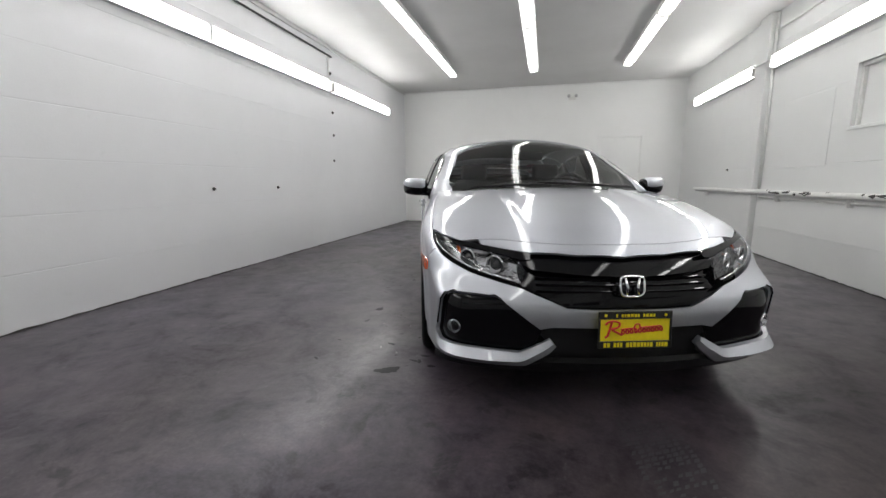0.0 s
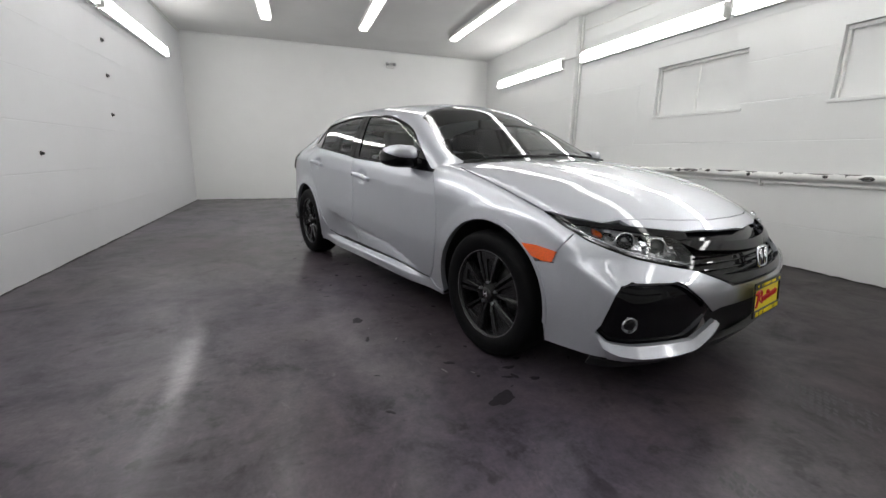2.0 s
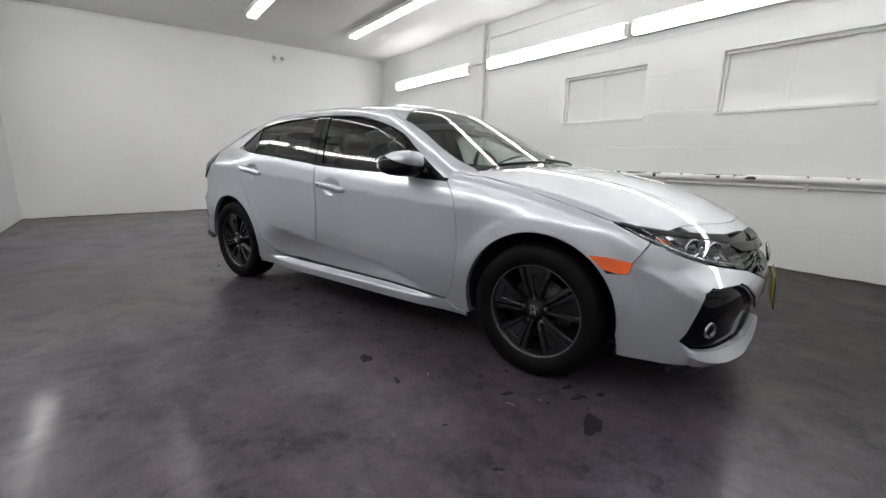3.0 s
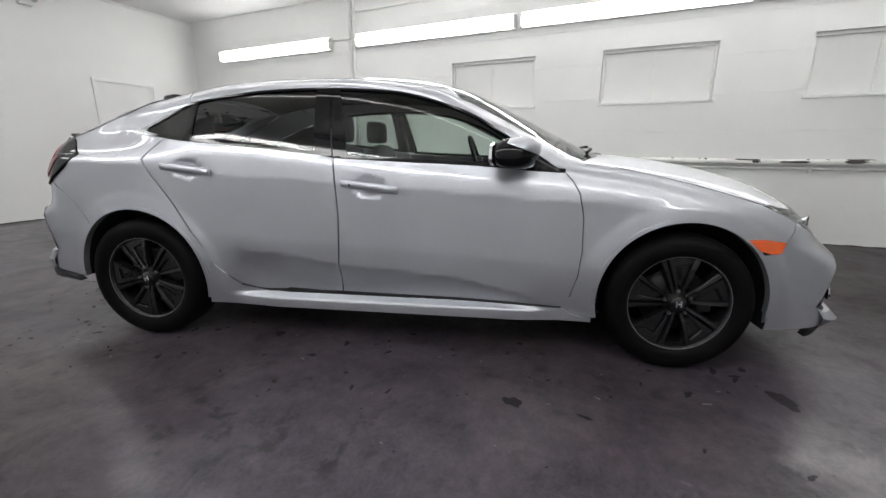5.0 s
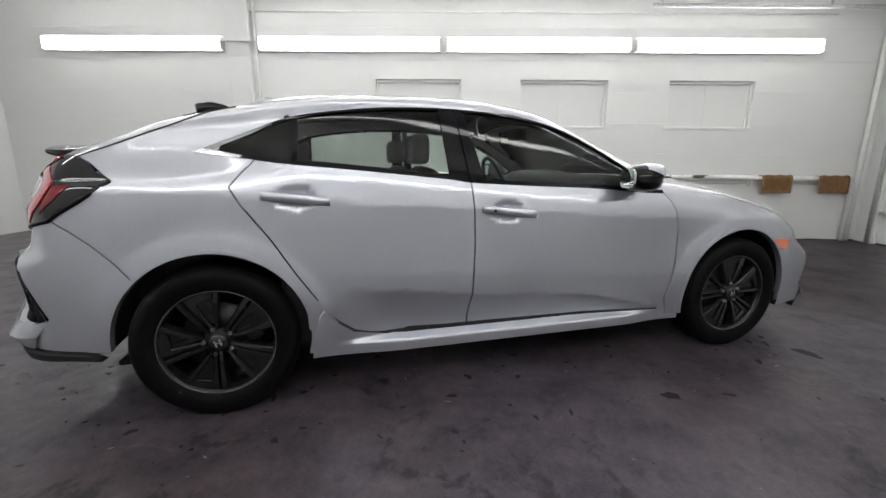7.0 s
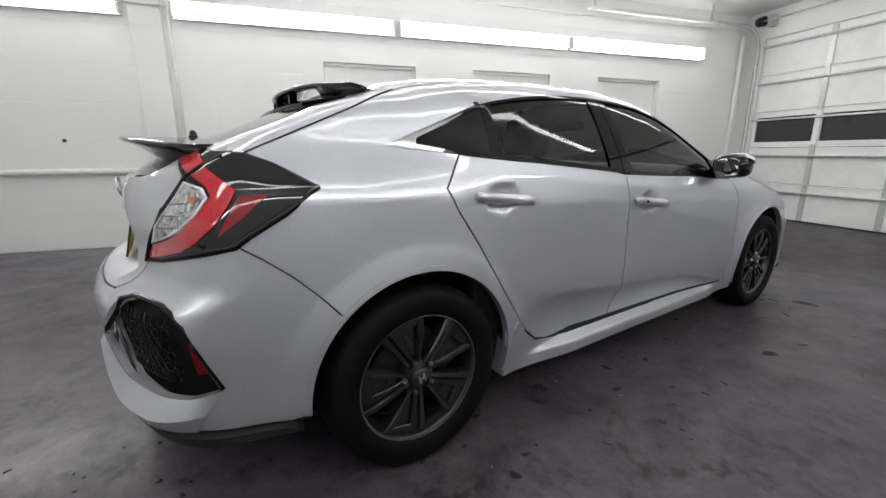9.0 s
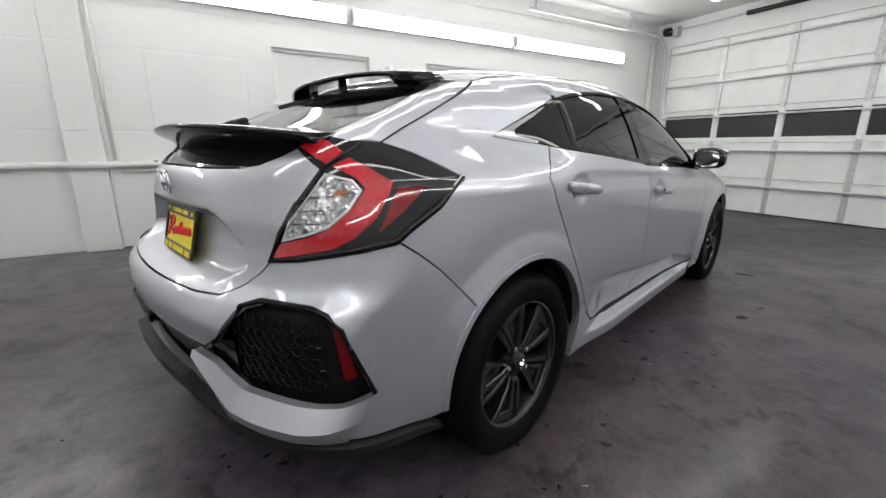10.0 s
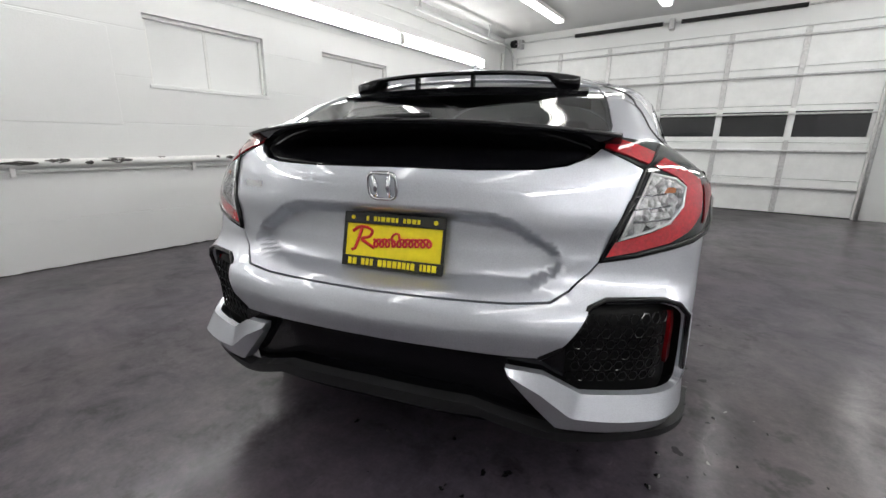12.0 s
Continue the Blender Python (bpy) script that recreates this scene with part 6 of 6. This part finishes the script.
wall_pipe("conduit_ceiling", [(X_L + 0.03, -5.0, 3.10), (X_L + 0.03, 2.62, 3.06)], 0.014, "dark conduit under the ceiling along the long wall", DARKSTEEL)
wall_pipe("conduit_drop", [(X_L + 0.02, 2.52, 3.05), (X_L + 0.02, 2.52, 2.64)], 0.012, "short white conduit down to the strip light")
wall_pipe("downpipe", [(X_R - 0.025, 2.74, 0.90), (X_R - 0.025, 2.74, 3.2)], 0.018, "white painted pipe beside the pilaster")
wall_pipe("conduit_link", [(X_R - 0.11, 3.18, 2.60), (X_R - 0.11, 2.70, 2.585)], 0.010, "thin conduit between two strip lights", GALV)
wall_pipe("conduit_high", [(X_R - 0.02, 2.9, 2.98), (X_R - 0.02, 0.4, 2.98), (X_R - 0.02, -4.9, 2.97)], 0.010, "thin white conduit above the strip lights")
wall_pipe("corner_pipe", [(X_R - 0.05, Y_G + 0.16, 0.0), (X_R - 0.05, Y_G + 0.16, 2.9)], 0.035, "white painted pipe in the corner by the door")
# blanked panel on the east wall
tagged(part("blank_panel", box((X_R - 0.006, 1.42, 1.18), (X_R - 0.0005, 2.36, 1.98), 0.003), WALL_Y, None), "painted-over panel on the block wall", "panel", kind="structure")
# flush door in the north wall
door_1 = thing("door_1", "flush painted door closed in the end wall", "door", kind="structure")
part("leaf", box((1.452, Y_B - 0.012, 0.012), (2.298, Y_B - 0.0005, 1.995), 0.003), WALL_N, door_1)
bm = box((1.40, Y_B - 0.034, 0.0), (1.447, Y_B - 0.0005, 2.05), 0.004)
box((2.303, Y_B - 0.034, 0.0), (2.35, Y_B - 0.0005, 2.05), 0.004, 2, bm)
box((1.447, Y_B - 0.034, 2.003), (2.303, Y_B - 0.0005, 2.05), 0.004, 2, bm)
part("door_frame", bm, WALL_N, door_1)
part("door_handle", lathe([(-0.05, 0.0001), (-0.05, 0.024), (-0.03, 0.026), (-0.02, 0.012), (0.0, 0.012)], 18, "Y"), STEEL, door_1, at=pose(2.22, Y_B - 0.006, 0.98))
lamp = thing("emergency_lamp", "small twin-head emergency lamp on the end wall", "lamp")
part("housing", box((0.70, Y_B - 0.07, 2.86), (0.86, Y_B - 0.0005, 2.93), 0.012), WHITEMETAL, lamp)
for x in (0.70, 0.86):
    part("head", lathe([(-0.05, 0.0001), (-0.05, 0.035), (0.0, 0.03), (0.03, 0.015), (0.035, 0.0001)], 18, "Y"), GALV, lamp, smooth=True, at=pose(x, Y_B - 0.07, 2.955, 25, 0, 0))
tagged(part("ceiling_trim", box((X_L, Y_B - 0.02, Z_C - 0.035), (X_R, Y_B - 0.0005, Z_C - 0.001), 0.004), WALL_Y), "white trim under the ceiling", "trim", kind="structure")
tagged(part("west_ceiling_trim", box((X_L + 0.0005, Y_G, Z_C - 0.05), (X_L + 0.03, Y_B - 0.021, Z_C - 0.001), 0.006), CEIL), "painted trim where wall and ceiling meet", "trim", kind="structure")


def floor_joint(name, a, b, inward, seed):
    """The dark, uneven line of dirt where a wall meets the floor."""
    r = random.Random(seed)
    a, b, inward = Vector(a), Vector(b), Vector(inward)
    n = int((b - a).length / 0.06)
    bm, last = bmesh.new(), None
    for i in range(n + 1):
        c, up, out = a.lerp(b, i / n), 0.006 + 0.010 * r.random(), 0.006 + 0.014 * r.random()
        row = [bm.verts.new(c + inward * 0.002 + Vector((0, 0, up))), bm.verts.new(c + inward * 0.006 + Vector((0, 0, 0.004))), bm.verts.new(c + inward * out + Vector((0, 0, 0.0015)))]
        if last:
            for k in range(2):
                bm.faces.new((last[k], last[k + 1], row[k + 1], row[k]))
        last = row
    bmesh.ops.recalc_face_normals(bm, faces=bm.faces)
    tagged(part(name, bm, GREASE), "dark line of dirt between wall and floor", "floor joint", kind="structure")


floor_joint("joint_west", (X_L, Y_G, 0), (X_L, Y_B, 0), (1, 0, 0), 5)
floor_joint("joint_north", (X_L, Y_B, 0), (1.39, Y_B, 0), (0, -1, 0), 6)
floor_joint("joint_east", (X_R - 0.012, Y_G, 0), (X_R - 0.012, 2.79, 0), (-1, 0, 0), 7)


def bolt(x, y, z, s, r=0.014):
    b = part("wall_bolt", lathe([(0.0, r * 1.6), (0.004, r * 1.6), (0.006, r), (0.022, r * 0.9), (0.024, 0.0001)], 12), GREASE, None, "", True, pose(x, y, z, 0, 0, 0 if s > 0 else 180))
    tagged(b, "dark bolt stub sticking out of the white wall", "bolt", "bolts in the walls")


for y, z, r in ((-0.11, 0.953, 0.013), (1.02, 0.955, 0.012), (2.63, 2.177, 0.016), (2.634, 1.807, 0.015), (2.614, 1.382, 0.013), (2.60, 2.80, 0.018)):
    bolt(X_L, y, z, 1, r)
bolt(X_R, 3.9, 1.20, -1, 0.012)


# ---- stains and bits on the floor ----
def blot(x, y, a, b, turn, seed, mat=STAIN, z=0.001):
    r = random.Random(seed)
    ph = [r.uniform(0, 6.28) for _ in range(4)]
    bm = bmesh.new()
    ring = []
    for i in range(40):
        t = 2 * math.pi * i / 40
        k = 1 + 0.16 * math.sin(2 * t + ph[0]) + 0.12 * math.sin(3 * t + ph[1]) + 0.09 * math.sin(5 * t + ph[2]) + 0.06 * math.sin(9 * t + ph[3])
        ring.append(bm.verts.new((a * k * math.cos(t), b * k * math.sin(t), 0)))
    c = bm.verts.new((0, 0, 0.003 if mat is WATER else 0.0008))
    for i in range(40):
        bm.faces.new((c, ring[i], ring[(i + 1) % 40]))
    tagged(part("floor_stain", bm, mat, None, "", True, pose(x, y, z, 0, 0, turn)), {SCUFF: "small pale fleck of bare concrete on the floor", WATER: "small wet drip on the grey floor"}.get(mat, "dark oily stain on the grey floor"), "stain", "floor stains", "structure")


blot(-0.562, -1.945, 0.062, 0.040, 20, 1)
blot(-1.03, -0.927, 0.040, 0.030, 60, 2)
for k in range(110):
    r = random.Random(100 + k)
    y = r.uniform(-1.9, 1.5)
    size = 0.004 + 0.022 * r.random() ** 3
    blot(-0.95 - 0.28 * y + r.gauss(0, 0.30), y, size * r.uniform(0.9, 1.8), size * r.uniform(0.5, 1.0), r.uniform(0, 180), 200 + k)
for k in range(40):
    r = random.Random(400 + k)
    y = r.uniform(-1.8, 1.6)
    size = 0.003 + 0.006 * r.random() ** 2
    blot(-1.05 - 0.28 * y + r.gauss(0, 0.4), y, size * r.uniform(1.0, 2.5), size * 0.6, r.uniform(0, 180), 500 + k, SCUFF)


# drips of water by the rear corner of the car
for k in range(44):
    r = random.Random(900 + k)
    cx, cy, sx, sy = ((-0.92, 2.10, 0.22, 0.22), (-1.42, 1.36, 0.22, 0.30))[k % 2]
    size = 0.003 + 0.009 * r.random() ** 2
    blot(cx + r.gauss(0, sx), cy + r.gauss(0, sy), size * r.uniform(1.0, 1.6), size * r.uniform(0.6, 1.0), r.uniform(0, 180), 1000 + k, WATER, 0.0014)


def tyre_mark(x, y, turn, cols, rows_, seed):
    """A dark print of tread blocks left on the floor."""
    r = random.Random(seed)
    bm = bmesh.new()
    for i in range(cols):
        for j in range(rows_):
            fade = 1 - abs(j / max(rows_ - 1, 1) - 0.45) * 1.2
            if r.random() > 0.35 + 0.6 * fade:
                continue
            cx, cy = (i - cols / 2 + 0.5) * 0.031 + r.uniform(-0.003, 0.003), -j * 0.027 + (0.012 if i % 2 else 0)
            w, h = r.uniform(0.008, 0.014), r.uniform(0.007, 0.013)
            bm.faces.new([bm.verts.new((cx + a * w + b * 0.004, cy + b * h + a * 0.004, 0)) for a, b in ((-1, -1), (1, -1), (0.8, 1), (-0.9, 1))])
    tagged(part("tyre_mark", bm, TREAD, None, "", False, pose(x, y, 0.0012, 0, 0, turn)), "dark print of tyre tread on the grey floor", "tyre mark", "tyre marks", "structure")


tyre_mark(0.70, -2.16, 6, 8, 17, 31)
tyre_mark(-0.07, -2.57, 2, 3, 5, 32)
